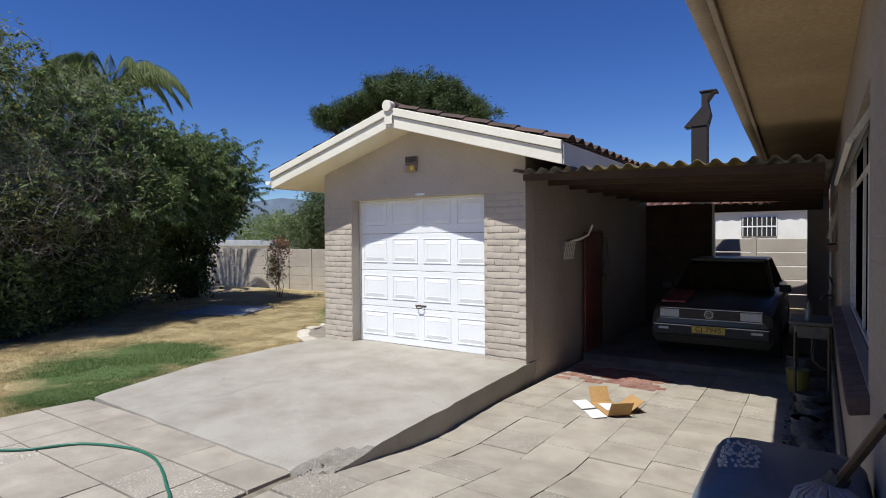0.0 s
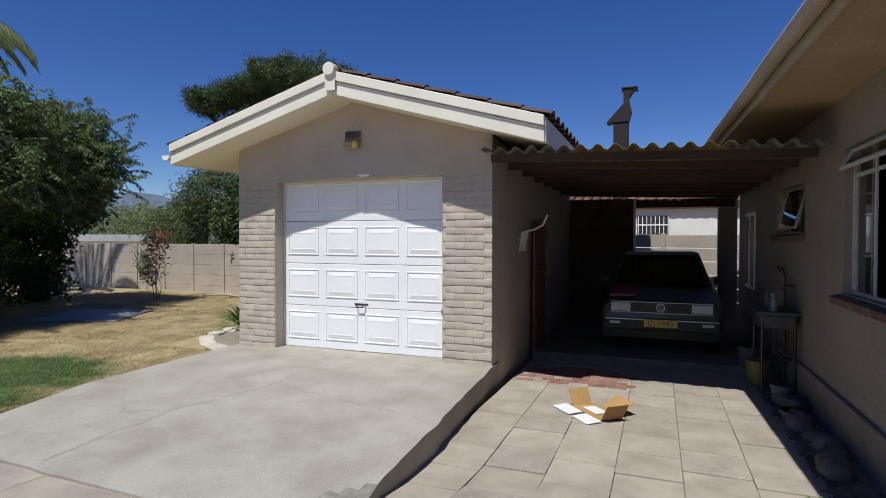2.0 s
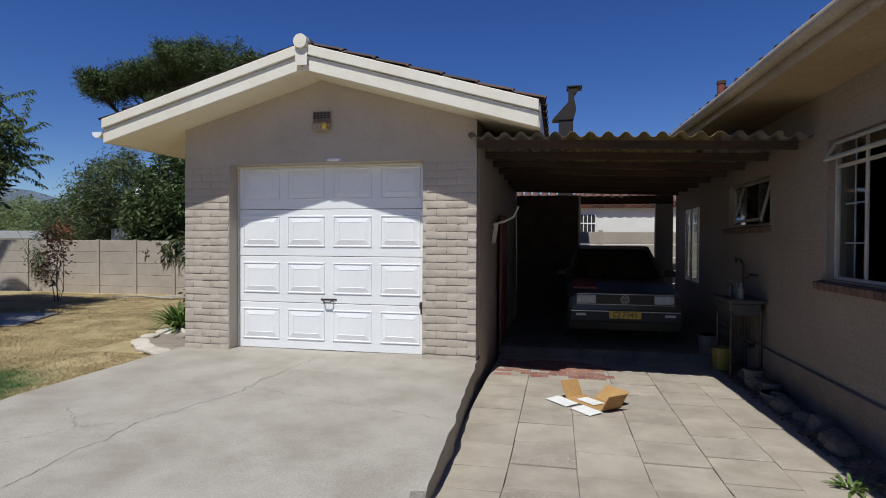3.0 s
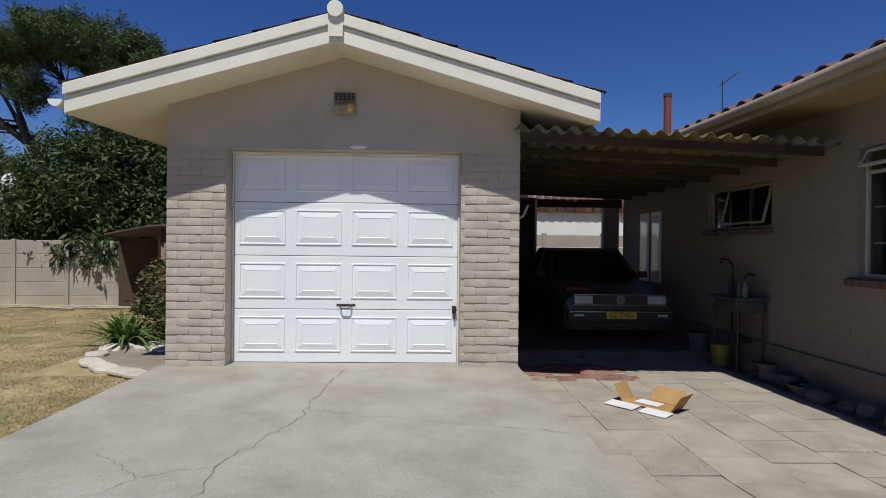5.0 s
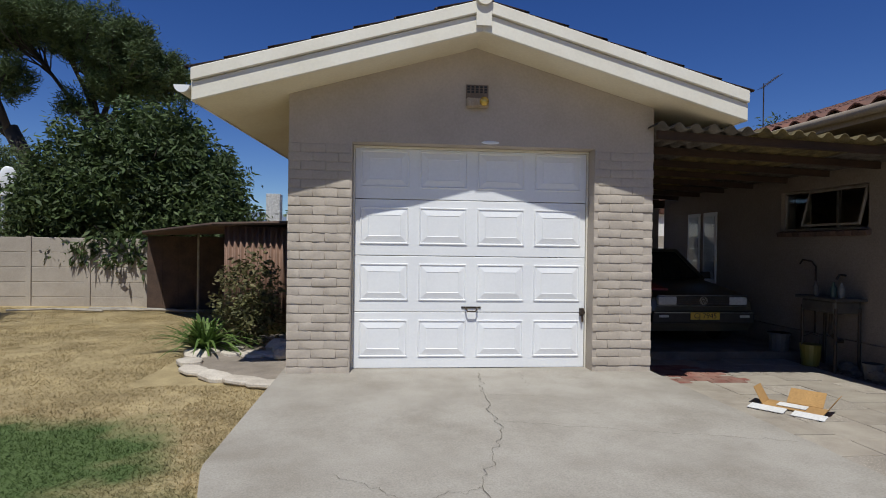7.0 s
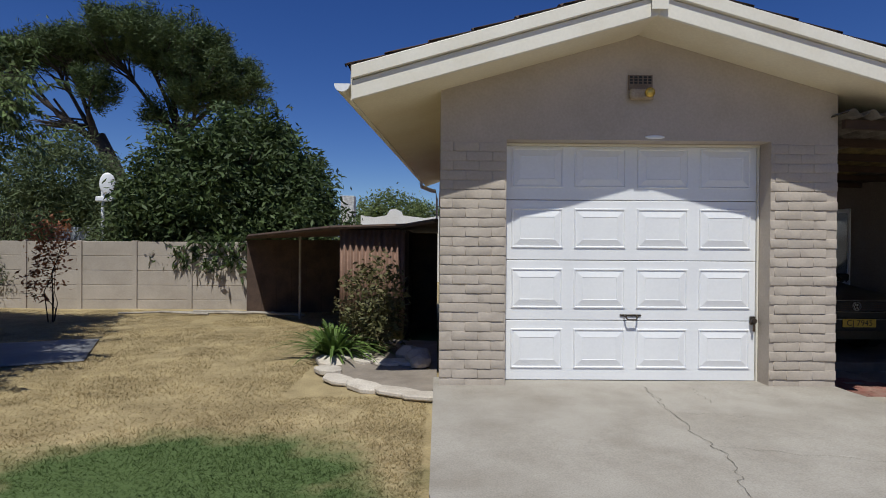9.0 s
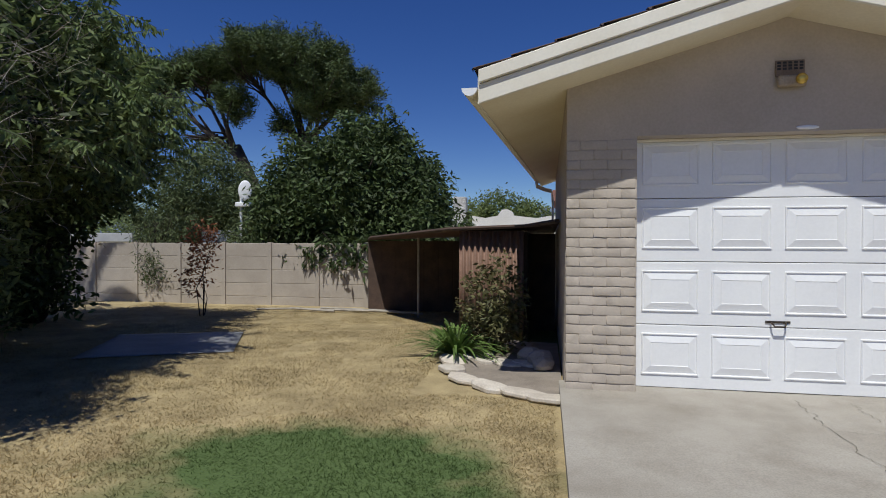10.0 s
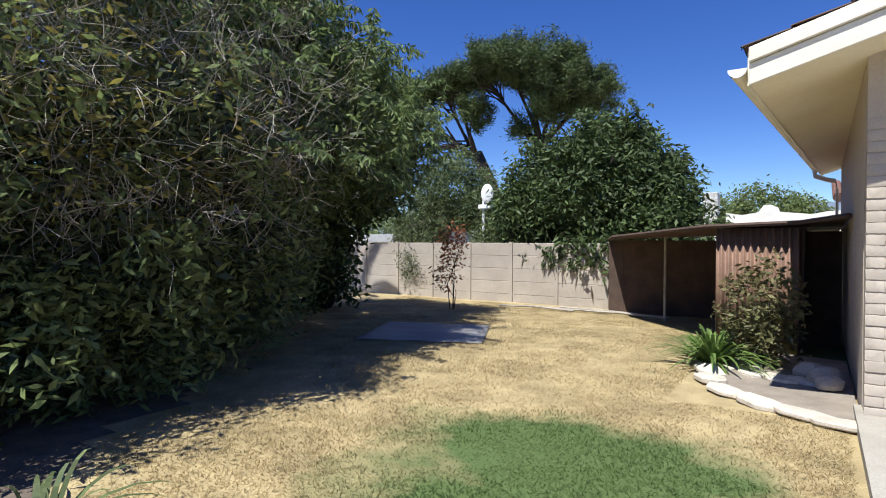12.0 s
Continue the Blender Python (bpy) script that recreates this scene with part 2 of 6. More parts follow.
# ---- ground ----
def grass_material(name, blades):
    m = material(name, (0.45, 0.355, 0.19), (0.29, 0.225, 0.115), 0.95, 2.6, 60 if not blades else 20, 0.5 if not blades else 0, depth=0.03,
                 random_amount=0.2 if blades else 0, island=True)
    nt = m.node_tree
    link = nt.links.new
    geo = nt.nodes.new("ShaderNodeNewGeometry")
    mix = next(k for k in nt.nodes if k.bl_idname == "ShaderNodeMix")
    # green where the lawn is watered: an oval by the drive and a strip along the paving
    patch = None
    for cx, cy, rx, ry in ((-7.95, 4.5, 1.3, 0.85), (-7.6, 3.5, 1.3, 0.85), (-6.6, 2.8, 0.7, 0.7), (-6.9, 9.6, 1.4, 1.6)):
        sub = nt.nodes.new("ShaderNodeVectorMath")
        sub.operation = "SUBTRACT"
        sub.inputs[1].default_value = (cx, cy, 0)
        link(geo.outputs["Position"], sub.inputs[0])
        mul = nt.nodes.new("ShaderNodeVectorMath")
        mul.operation = "MULTIPLY"
        mul.inputs[1].default_value = (1 / rx, 1 / ry, 0)
        link(sub.outputs[0], mul.inputs[0])
        ln = nt.nodes.new("ShaderNodeVectorMath")
        ln.operation = "LENGTH"
        link(mul.outputs[0], ln.inputs[0])
        if patch is None:
            patch = ln.outputs["Value"]
        else:
            mn = nt.nodes.new("ShaderNodeMath")
            mn.operation = "MINIMUM"
            link(patch, mn.inputs[0]), link(ln.outputs["Value"], mn.inputs[1])
            patch = mn.outputs[0]
    wob = nt.nodes.new("ShaderNodeTexNoise")
    wob.inputs["Scale"].default_value, wob.inputs["Detail"].default_value = 2.5, 5
    link(geo.outputs["Position"], wob.inputs["Vector"])
    ad = nt.nodes.new("ShaderNodeMath")
    ad.operation = "MULTIPLY_ADD"
    link(wob.outputs[0], ad.inputs[0])
    ad.inputs[1].default_value = 1.1
    link(patch, ad.inputs[2])
    rng = nt.nodes.new("ShaderNodeMapRange")
    rng.inputs["From Min"].default_value, rng.inputs["From Max"].default_value = 1.25, 1.75
    rng.inputs["To Min"].default_value, rng.inputs["To Max"].default_value = 1, 0
    link(ad.outputs[0], rng.inputs["Value"])
    gm = nt.nodes.new("ShaderNodeMix")
    gm.data_type = "RGBA"
    gm.inputs["B"].default_value = (0.08, 0.122, 0.034, 1)
    target = mix.outputs["Result"].links[0].to_socket
    link(mix.outputs["Result"], gm.inputs["A"])
    link(rng.outputs[0], gm.inputs["Factor"])
    link(gm.outputs["Result"], target)
    return m


GRASS, BLADES = grass_material("dry_lawn", False), let_light_through(grass_material("grass_blades", True), 0.55)


def ground():
    def steps(lo, hi, d, far):
        return sorted([lo - f for f in far] + [lo + d * i for i in range(int((hi - lo) / d) + 1)] + [hi + f for f in far])
    far = [1, 3, 8, 20, 60, 200, 700, 2000]
    xs, ys = steps(-20, 3, 0.25, far), steps(-4, 16, 0.25, far)
    def z(x, y):
        inside = x > -5.9 if y < 2.75 else x > -6.2
        if inside and x < 4 and -3.5 < y < 16:
            return -0.75
        return lawn_z(x, y)
    verts = [(x, y, z(x, y)) for y in ys for x in xs]
    n = len(xs)
    faces = [(j * n + i, j * n + i + 1, (j + 1) * n + i + 1, (j + 1) * n + i) for j in range(len(ys) - 1) for i in range(n - 1)]
    me = bpy.data.meshes.new("ground")
    me.from_pydata(verts, [], faces)
    me.materials.append(GRASS)
    me.shade_smooth()
    tagged(new("ground", me), "dry yellow lawn with watered green patches", "lawn", "", "structure")


def yard_bed():
    """The sand bed under the paving, as a strip that follows the fall of the yard."""
    bm = bmesh.new()
    ys = [-3.0 + 0.5 * i for i in range(38)]
    rows = [[bm.verts.new((x, y, yard_z(y) - 0.022)) for x in (-6.0 if y < 2.6 else -2.72, -2.7, 0.6)] for y in ys]
    for a, b in zip(rows, rows[1:]):
        for k in range(2):
            bm.faces.new((a[k], a[k + 1], b[k + 1], b[k]))
    return structure("yard", bm, SAND, "sandy bed of the paved yard", "paving")


def drive():
    bm = bmesh.new()
    n = 14
    rough = set()
    left = lambda y: -6.02 - 0.43 * min(1.0, max(0.0, (y - 2.7) / 1.5))
    right = lambda y: -2.56 - 0.22 * (y - 2.58) / 3.9 + 0.03 * noise.noise((y * 3.1, 0, 5))
    rows = []
    for j in range(n * 3 + 1):
        f = j / (n * 3)
        row = []
        for i in range(41):
            s = i / 40
            y0 = 2.72 - 0.14 * s + 0.02 * noise.noise((s * 14, 3, 0))
            y = y0 + (6.70 - y0) * f
            x = left(y) * (1 - s) + right(y) * s
            z = slab_z(y) + 0.004 * noise.noise((x, y, 0))
            if f == 0:
                z -= 0.012
            broken = smoothstep(0.90, 0.99, s + 0.06 * noise.noise((x * 5, y * 5, 1))) * (1 - smoothstep(0.02, 0.24, f))
            z -= broken * (0.03 + 0.07 * abs(noise.noise((x * 14, y * 14, 2))))
            row.append(bm.verts.new((x, y, z)))
            if broken > 0.3:
                rough.add(row[-1])
        rows.append(row)
    for a, b in zip(rows, rows[1:]):
        for i in range(40):
            f = bm.faces.new((a[i], a[i + 1], b[i + 1], b[i]))
            f.material_index = 1 if sum(v in rough for v in f.verts) > 1 else 0
    rim = rows[0] + [r[-1] for r in rows[1:]] + rows[-1][-2::-1] + [r[0] for r in rows[-2:0:-1]]
    right_side = {r[-1] for r in rows}
    low = [bm.verts.new((v.co.x - (0.03 if v in right_side else 0), v.co.y, -0.6)) for v in rim]
    k = len(rim)
    for i in range(k):
        bm.faces.new((rim[i], low[i], low[(i + 1) % k], rim[(i + 1) % k]))
    bmesh.ops.recalc_face_normals(bm, faces=bm.faces)
    ob = structure("drive", bm, CONCRETE, "cracked concrete drive with a broken corner", "driveway")
    ob.data.materials.append(CONCRETE_ROUGH)
    ob.data.shade_smooth()
    ob.data.set_sharp_from_angle(angle=radians(40))
    return ob


ground()
yard = yard_bed()
drive_slab = drive()

# ---- garage ----
GX0, GX1, GY0, GY1, GF = -6.40, -2.79, 6.40, 12.4, -0.08
RIDGE_X, EAVE_L, EAVE_R, FRONT = -4.62, -7.13, -2.11, 5.93
SLOPE = 0.285
DX0, DX1, DTOP = -5.80, -3.40, 2.15


def under(x):
    """Underside of the garage roof."""
    return 3.10 - SLOPE * abs(x - RIDGE_X)


def draw_in_eave(me):
    """The lawn-side eave runs in towards the wall as it goes back."""
    for v in me.vertices:
        if v.co.x < -6.46 and v.co.y > 5.95:
            v.co.x = min(-6.46, v.co.x + 0.07 * (v.co.y - 5.95) * min(1.0, (-6.46 - v.co.x) / 0.6))


def garage():
    g = thing("garage", (RIDGE_X, 9, GF), "beige painted brick garage with a tiled gable roof", "garage")
    bm = bmesh.new()
    y0, y1 = GY0 + 0.006, GY0 + 0.23
    prism(bm, [(GX0 + 0.004, GF - 0.5), (DX0, GF - 0.5), (DX0, DTOP), (DX1, DTOP), (DX1, GF - 0.5), (GX1 - 0.004, GF - 0.5), (GX1 - 0.004, under(GX1)), (RIDGE_X, under(RIDGE_X)), (GX0 + 0.004, under(GX0))], "y", y0, y1)
    wall = part("front_wall", bm, PAINT_BEIGE, g)
    part("side_wall", one(box, GX0, GY0 + 0.23, GF - 0.5, GX0 + 0.22, GY1, under(GX0) - 0.02), PAINT_SIDE, g)
    part("side_wall", one(box, GX1 - 0.22, GY0 + 0.23, GF - 0.5, GX1, GY1, under(GX1) - 0.02), PAINT_SIDE, g)
    part("back_wall", one(prism, [(GX0 + 0.22, GF - 0.5), (GX1 - 0.22, GF - 0.5), (GX1 - 0.22, under(GX1) - 0.03), (RIDGE_X, under(RIDGE_X) - 0.03), (GX0 + 0.22, under(GX0) - 0.03)], "y", GY1 - 0.22, GY1 - 0.01), PAINT_BEIGE, g)
    for s, ex in ((-1, EAVE_L), (1, EAVE_R)):
        bm = bmesh.new()
        prism(bm, [(RIDGE_X, under(RIDGE_X)), (ex, under(ex)), (ex, under(ex) + 0.02), (RIDGE_X, under(RIDGE_X) + 0.02)], "y", FRONT + 0.03, GY1 + 0.3)
        part("soffit", bm, SOFFIT, g, "cream painted soffit")
        # two stepped barge boards
        for drop, rise, y, name in ((-0.015, 0.145, FRONT, "barge_board"), (0.150, 0.26, FRONT - 0.028, "upper_barge_board")):
            bm = bmesh.new()
            prism(bm, [(RIDGE_X, under(RIDGE_X) + drop), (ex, under(ex) + drop), (ex, under(ex) + rise), (RIDGE_X, under(RIDGE_X) + rise)], "y", y, y + 0.03 + (FRONT - y))
            bmesh.ops.bevel(bm, geom=list(bm.edges), offset=0.006, segments=1, affect="EDGES")
            part(name, bm, CREAM, g, "cream painted barge board")
        bm = bmesh.new()
        box(bm, ex - 0.012 * (s < 0), FRONT + 0.032, under(ex) - 0.01, ex + 0.012 * (s > 0), GY1 + 0.3, under(ex) + 0.24)
        part("fascia", bm, CREAM, g)
        # tiles: overlapping rows of barrel-shaped pieces
        part("roof_tiles", tiled_slope(RIDGE_X, under(RIDGE_X) + 0.27, ex + s * 0.05, under(ex) + 0.255, FRONT - 0.01, GY1 + 0.3), GARAGE_TILE, g, "brown concrete roof tiles")
    bm = bmesh.new()
    rod(bm, (RIDGE_X, FRONT - 0.07, under(RIDGE_X) + 0.27), (RIDGE_X, FRONT + 0.02, under(RIDGE_X) + 0.27), 0.075, sides=20)
    part("ridge_end_cap", bm, CREAM, g, "round white ridge end cap")
    bm = bmesh.new()
    box(bm, RIDGE_X - 0.07, FRONT - 0.036, under(RIDGE_X) + 0.02, RIDGE_X + 0.07, FRONT - 0.031, under(RIDGE_X) + 0.2, 0.002)
    part("ridge_bracket", bm, CREAM, g)
    bm = bmesh.new()
    rod(bm, (RIDGE_X, FRONT + 0.02, under(RIDGE_X) + 0.255), (RIDGE_X, GY1 + 0.3, under(RIDGE_X) + 0.255), 0.095, sides=14)
    part("ridge_tiles", bm, GARAGE_TILE, g)
    for ob in g.children:
        if ob.name.split(".")[0] in ("soffit", "fascia", "roof_tiles"):
            draw_in_eave(ob.data)
    return wall


def tiled_slope(x0, z0, x1, z1, y0, y1, tile=0.30, row=0.34):
    bm = bmesh.new()
    run = Vector((x1 - x0, 0, z1 - z0))
    rows = max(1, int(run.length / row))
    d = run.normalized()
    up = Vector((-d.z, 0, d.x)) if d.x > 0 else Vector((d.z, 0, -d.x))
    count = int((y1 - y0) / tile)
    prof = [(0.0, 0.0), (0.12, 0.0), (0.25, 0.012), (0.42, 0.05), (0.62, 0.06), (0.82, 0.035), (1.0, 0.002)]
    for r in range(rows):
        a, b = run * (r / rows), run * ((r + 1.12) / rows if r < rows - 1 else 1.0)
        for c in range(count):
            ring = []
            for p, lift in ((a, 0.0), (b, 0.022)):
                base = Vector((x0, 0, z0)) + p + up * lift
                ring.append([bm.verts.new(base + up * h + Vector((0, y0 + (c + f) * (y1 - y0) / count, 0))) for f, h in prof])
            low = [bm.verts.new(v.co - up * 0.018) for v in ring[1]]
            for k in range(len(prof) - 1):
                bm.faces.new((ring[0][k], ring[0][k + 1], ring[1][k + 1], ring[1][k]))
                bm.faces.new((ring[1][k], ring[1][k + 1], low[k + 1], low[k]))
    return bm


def garage_door():
    d = thing("garage_door", ((DX0 + DX1) / 2, 6.6, GF), "white panelled tilt-up garage door, closed", "garage door")
    y, z0, z1 = 6.60, -0.074, 2.125
    w = DX1 - DX0 - 0.04
    x0 = DX0 + 0.02
    cols, rws = 4, 4
    sec = 0.565
    for r in range(rws):
        zb = z0 + r * sec
        bmr = bmesh.new()
        box(bmr, x0, y, zb + 0.003, x0 + w, y + 0.045, min(zb + sec - 0.003, z1), 0.005)
        pan = part("door_section", bmr, WHITE, d)
        for c in range(cols):
            cw = w / cols
            xa, xb = x0 + c * cw + 0.062, x0 + (c + 1) * cw - 0.062
            za, zc = zb + 0.125, zb + 0.478
            bp = bmesh.new()
            raised_panel(bp, xa, xb, za, zc, y)
            part("raised_panel", bp, WHITE, pan)
    bm = bmesh.new()
    tube(bm, [(-4.66, y - 0.002, 0.54), (-4.655, y - 0.04, 0.53), (-4.64, y - 0.05, 0.505), (-4.56, y - 0.05, 0.505), (-4.545, y - 0.04, 0.53), (-4.54, y - 0.002, 0.54)], 0.008)
    box(bm, -4.70, y - 0.008, 0.53, -4.50, y - 0.001, 0.55, 0.002)
    part("handle", bm, IRON, d, "black iron pull handle")
    bm = bmesh.new()
    box(bm, -3.475, y - 0.03, 0.46, -3.43, y - 0.002, 0.54, 0.006)
    rod(bm, (-3.45, y - 0.05, 0.50), (-3.45, y - 0.03, 0.50), 0.025, sides=12)
    box(bm, -3.46, y - 0.045, 0.40, -3.44, y - 0.03, 0.47, 0.004)
    part("lock", bm, IRON, d, "rusty lock with a hanging padlock")
    for xa, xb in ((DX0 + 0.002, DX0 + 0.017), (DX1 - 0.017, DX1 - 0.002)):
        part("side_track", one(box, xa, y - 0.02, z0, xb, y + 0.05, z1, 0.003), CREAM, d)
    part("header", one(box, DX0 + 0.002, y - 0.03, z1 + 0.001, DX1 - 0.002, y + 0.05, DTOP - 0.002, 0.004), CREAM, d)
    return d


def raised_panel(bm, x0, x1, z0, z1, y):
    """A stamped rim, then a border that slopes up to a raised field."""
    def ring(i, dy):
        return [bm.verts.new((a, y + dy, b)) for a, b in ((x0 + i, z0 + i), (x1 - i, z0 + i), (x1 - i, z1 - i), (x0 + i, z1 - i))]
    rings = [ring(-0.010, 0.003), ring(-0.006, -0.010), ring(0.003, -0.010), ring(0.009, -0.001), ring(0.072, -0.014), ring(0.076, -0.011)]
    for a, b in zip(rings, rings[1:]):
        for k in range(4):
            bm.faces.new((a[k], a[(k + 1) % 4], b[(k + 1) % 4], b[k]))
    bm.faces.new(rings[-1])
    bmesh.ops.recalc_face_normals(bm, faces=bm.faces)
    if sum(f.normal.y for f in bm.faces) > 0:
        bmesh.ops.reverse_faces(bm, faces=bm.faces)


garage_front = garage()
garage_door()

# ---- house ----
HX, HY0, HY1 = 0.47, 1.2, 12.6
W1 = (2.75, 6.0, 0.92, 2.17)
W2 = (7.39, 8.95, 1.46, 2.03)
GUTTER_X, SOFFIT_Z = -0.20, 2.62


def house():
    h = thing("house", (2.5, 7, -0.35), "single-storey beige house with a tiled roof and deep eaves", "house")
    bm = bmesh.new()
    for y0, y1, z0, z1 in ((HY0, W1[0], -0.5, 2.66), (W1[0], W1[1], -0.5, W1[2]), (W1[0], W1[1], W1[3], 2.66), (W1[1], W2[0], -0.5, 2.66),
                           (W2[0], W2[1], -0.5, W2[2]), (W2[0], W2[1], W2[3], 2.66), (W2[1], HY1, -0.5, 2.66)):
        box(bm, HX, y0, z0, HX + 0.24, y1, z1)
    bmesh.ops.remove_doubles(bm, verts=bm.verts, dist=0.0005)
    part("side_wall", bm, HOUSE_SHADE_PAINT, h)
    part("end_wall", one(box, HX + 0.24, HY0, -0.5, 6.0, HY0 + 0.24, 2.66), PAINT_BEIGE, h)
    part("rear_wall", one(box, HX + 0.24, HY1 - 0.24, -0.5, 6.0, HY1, 2.66), PAINT_BEIGE, h)
    part("inner_wall", one(box, 3.2, HY0 + 0.24, -0.5, 3.4, HY1 - 0.24, 2.66), PAINT_BEIGE, h)
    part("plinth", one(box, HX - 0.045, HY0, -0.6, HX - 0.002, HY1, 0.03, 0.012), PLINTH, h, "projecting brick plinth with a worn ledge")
    part("soffit", one(box, GUTTER_X + 0.03, HY0 - 3.4, SOFFIT_Z, HX - 0.002, HY1 + 0.4, SOFFIT_Z + 0.03), HOUSE_SOFFIT, h, "tan boarded soffit")
    part("inner_ceiling", one(box, HX + 0.242, HY0 + 0.242, SOFFIT_Z, 6.0, HY1 - 0.242, SOFFIT_Z + 0.03), SOFFIT, h)
    part("fascia", one(box, GUTTER_X, HY0 - 3.4, SOFFIT_Z - 0.03, GUTTER_X + 0.028, HY1 + 0.4, SOFFIT_Z + 0.13, 0.004), HOUSE_TRIM, h)
    bm = bmesh.new()
    tube(bm, [(GUTTER_X - 0.06, HY0 - 3.4 + 0.5 * i, SOFFIT_Z + 0.08 + 0.006 * math.sin(i)) for i in range(30)], 0.058, 12)
    part("gutter", bm, HOUSE_TRIM, h, "faded cream rain gutter", True)
    part("roof_tiles", tiled_slope(4.5, SOFFIT_Z + 1.70, GUTTER_X + 0.0, SOFFIT_Z + 0.13, HY0 - 3.4, HY1 + 0.4), TILE, h, "reddish brown roof tiles")
    part("far_slope", one(prism, [(4.5, SOFFIT_Z + 1.7), (9, SOFFIT_Z + 0.1), (9, SOFFIT_Z + 0.05), (4.5, SOFFIT_Z + 1.65)], "y", HY0 - 3.4, HY1 + 0.4), TILE, h)
    for ob in h.children:
        if ob.name.split(".")[0] in ("soffit", "fascia", "gutter", "roof_tiles"):
            for v in ob.data.vertices:
                if v.co.x < 0.3 or ob.name.startswith("roof"):
                    v.co.x += 0.07 - 0.032 * (v.co.y - 3.0)
    return h


house()


# ---- carport ----
CPY0, CPY1 = 6.18, 12.3


def cp_z(x):
    return 2.37 - 0.033 * (x + 2.75)


def carport():
    c = thing("carport", (-1.2, 9, -0.35), "lean-to carport roofed with weathered corrugated sheets on dark timber beams", "carport")
    x = -2.86
    k = 0
    mats = [CEMENT_SHEET, CEMENT_SHEET, LICHEN_SHEET, LICHEN_SHEET, LICHEN_SHEET, CEMENT_SHEET, CEMENT_SHEET]
    while x < 0.40:
        x1 = min(x + 0.52, 0.43)
        bm = bmesh.new()
        n = 28
        top, low = [], []
        for i in range(n + 1):
            xx = x + (x1 - x) * i / n
            ph = (xx + 2.86) / 0.173 * 2 * math.pi
            bulge = 0.028 * math.copysign(abs(math.sin(ph)) ** 0.7, math.sin(ph))
            z = cp_z(xx) + bulge + 0.004 * (k % 2)
            top.append([bm.verts.new((xx, y, z + 0.012 * noise.noise((xx, y, 1)))) for y in (CPY0 - 0.02 * (k % 3), 8, 10, CPY1)])
            low.append([bm.verts.new(v.co - Vector((0, 0, 0.008))) for v in top[-1]])
        for i in range(n):
            for j in range(3):
                bm.faces.new((top[i][j], top[i + 1][j], top[i + 1][j + 1], top[i][j + 1]))
                bm.faces.new((low[i][j], low[i][j + 1], low[i + 1][j + 1], low[i + 1][j]))
            bm.faces.new((top[i][0], low[i][0], low[i + 1][0], top[i + 1][0]))
        part("roof_sheet", bm, mats[min(k, 6)], c, "", True)
        x, k = x1 - 0.02, k + 1
        if x1 >= 0.43:
            break
    for i in range(8):
        y = CPY0 + 0.14 + i * 0.78
        bm = bmesh.new()
        prism(bm, [(-2.785, cp_z(-2.785) - 0.112), (HX - 0.12, cp_z(HX) - 0.112), (HX - 0.12, cp_z(HX) - 0.032), (-2.785, cp_z(-2.785) - 0.032)], "y", y, y + 0.05)
        part("beam", bm, BEAM, c)
    return c


carport()


# ---- windows of the house ----
OLD_FRAME = material("faded_window_paint", (0.36, 0.315, 0.26), (0.27, 0.23, 0.185), 0.6, 5, 60, 0.1)
FRAME_CREAM = material("window_cream_paint", (0.56, 0.52, 0.46), (0.46, 0.42, 0.36), 0.5, 5, 60, 0.05)


def casement_window(name, y0, y1, z0, z1, lights, fan, label, tilt=None, paint=None):
    """A steel window in the house wall: frame, mullions, panes, bars and a sill."""
    w = thing(name, (HX + 0.08, (y0 + y1) / 2, z0), label, "window", "", "structure")
    x, f = HX + 0.06, 0.028
    bm = bmesh.new()
    for a, b, c, d in ((y0, y1, z0, z0 + f), (y0, y1, z1 - f, z1), (y0, y0 + f, z0 + f, z1 - f), (y1 - f, y1, z0 + f, z1 - f)):
        box(bm, x, a + 0.002, c, x + 0.045, b - 0.002, d, 0.004)
    part("window_frame", bm, paint, w)
    n = len(lights) + 1
    edges = [y0 + f, *lights, y1 - f]
    for yy in lights:
        part("mullion", one(box, x + 0.002, yy - 0.018, z0 + f, x + 0.043, yy + 0.018, z1 - f, 0.004), paint, w)
    if fan:
        part("transom", one(box, x + 0.003, y0 + f, fan - 0.016, x + 0.042, y1 - f, fan + 0.016, 0.004), paint, w)
    for i in range(n):
        a, b = edges[i] + 0.018, edges[i + 1] - 0.018
        for lo, hi, leaf in ((z0 + f, (fan - 0.016) if fan else z1 - f, 0), ((fan + 0.016) if fan else None, z1 - f, 1)):
            if lo is None:
                continue
            if tilt and (i, leaf) in tilt:
                # an open top-hung light
                m = Matrix.Translation((x, 0, hi)) @ Matrix.Rotation(radians(tilt[(i, leaf)]), 4, "Y") @ Matrix.Translation((-x, 0, -hi))
                bm = bmesh.new()
                for p, q, c, d in ((a, b, lo, lo + 0.028), (a, b, hi - 0.028, hi), (a, a + 0.028, lo + 0.028, hi - 0.028), (b - 0.028, b, lo + 0.028, hi - 0.028)):
                    box(bm, x - 0.03, p, c, x, q, d, 0.003, m)
                sash = part("open_sash", bm, paint, w)
                pane = part("pane", one(box, x - 0.018, a + 0.03, lo + 0.03, x - 0.014, b - 0.03, hi - 0.03, 0, m), GLASS, sash)
            else:
                pane = part("pane", one(box, x + 0.018, a, lo, x + 0.022, b, hi), GLASS, w)
            pane.visible_shadow = False
    return w


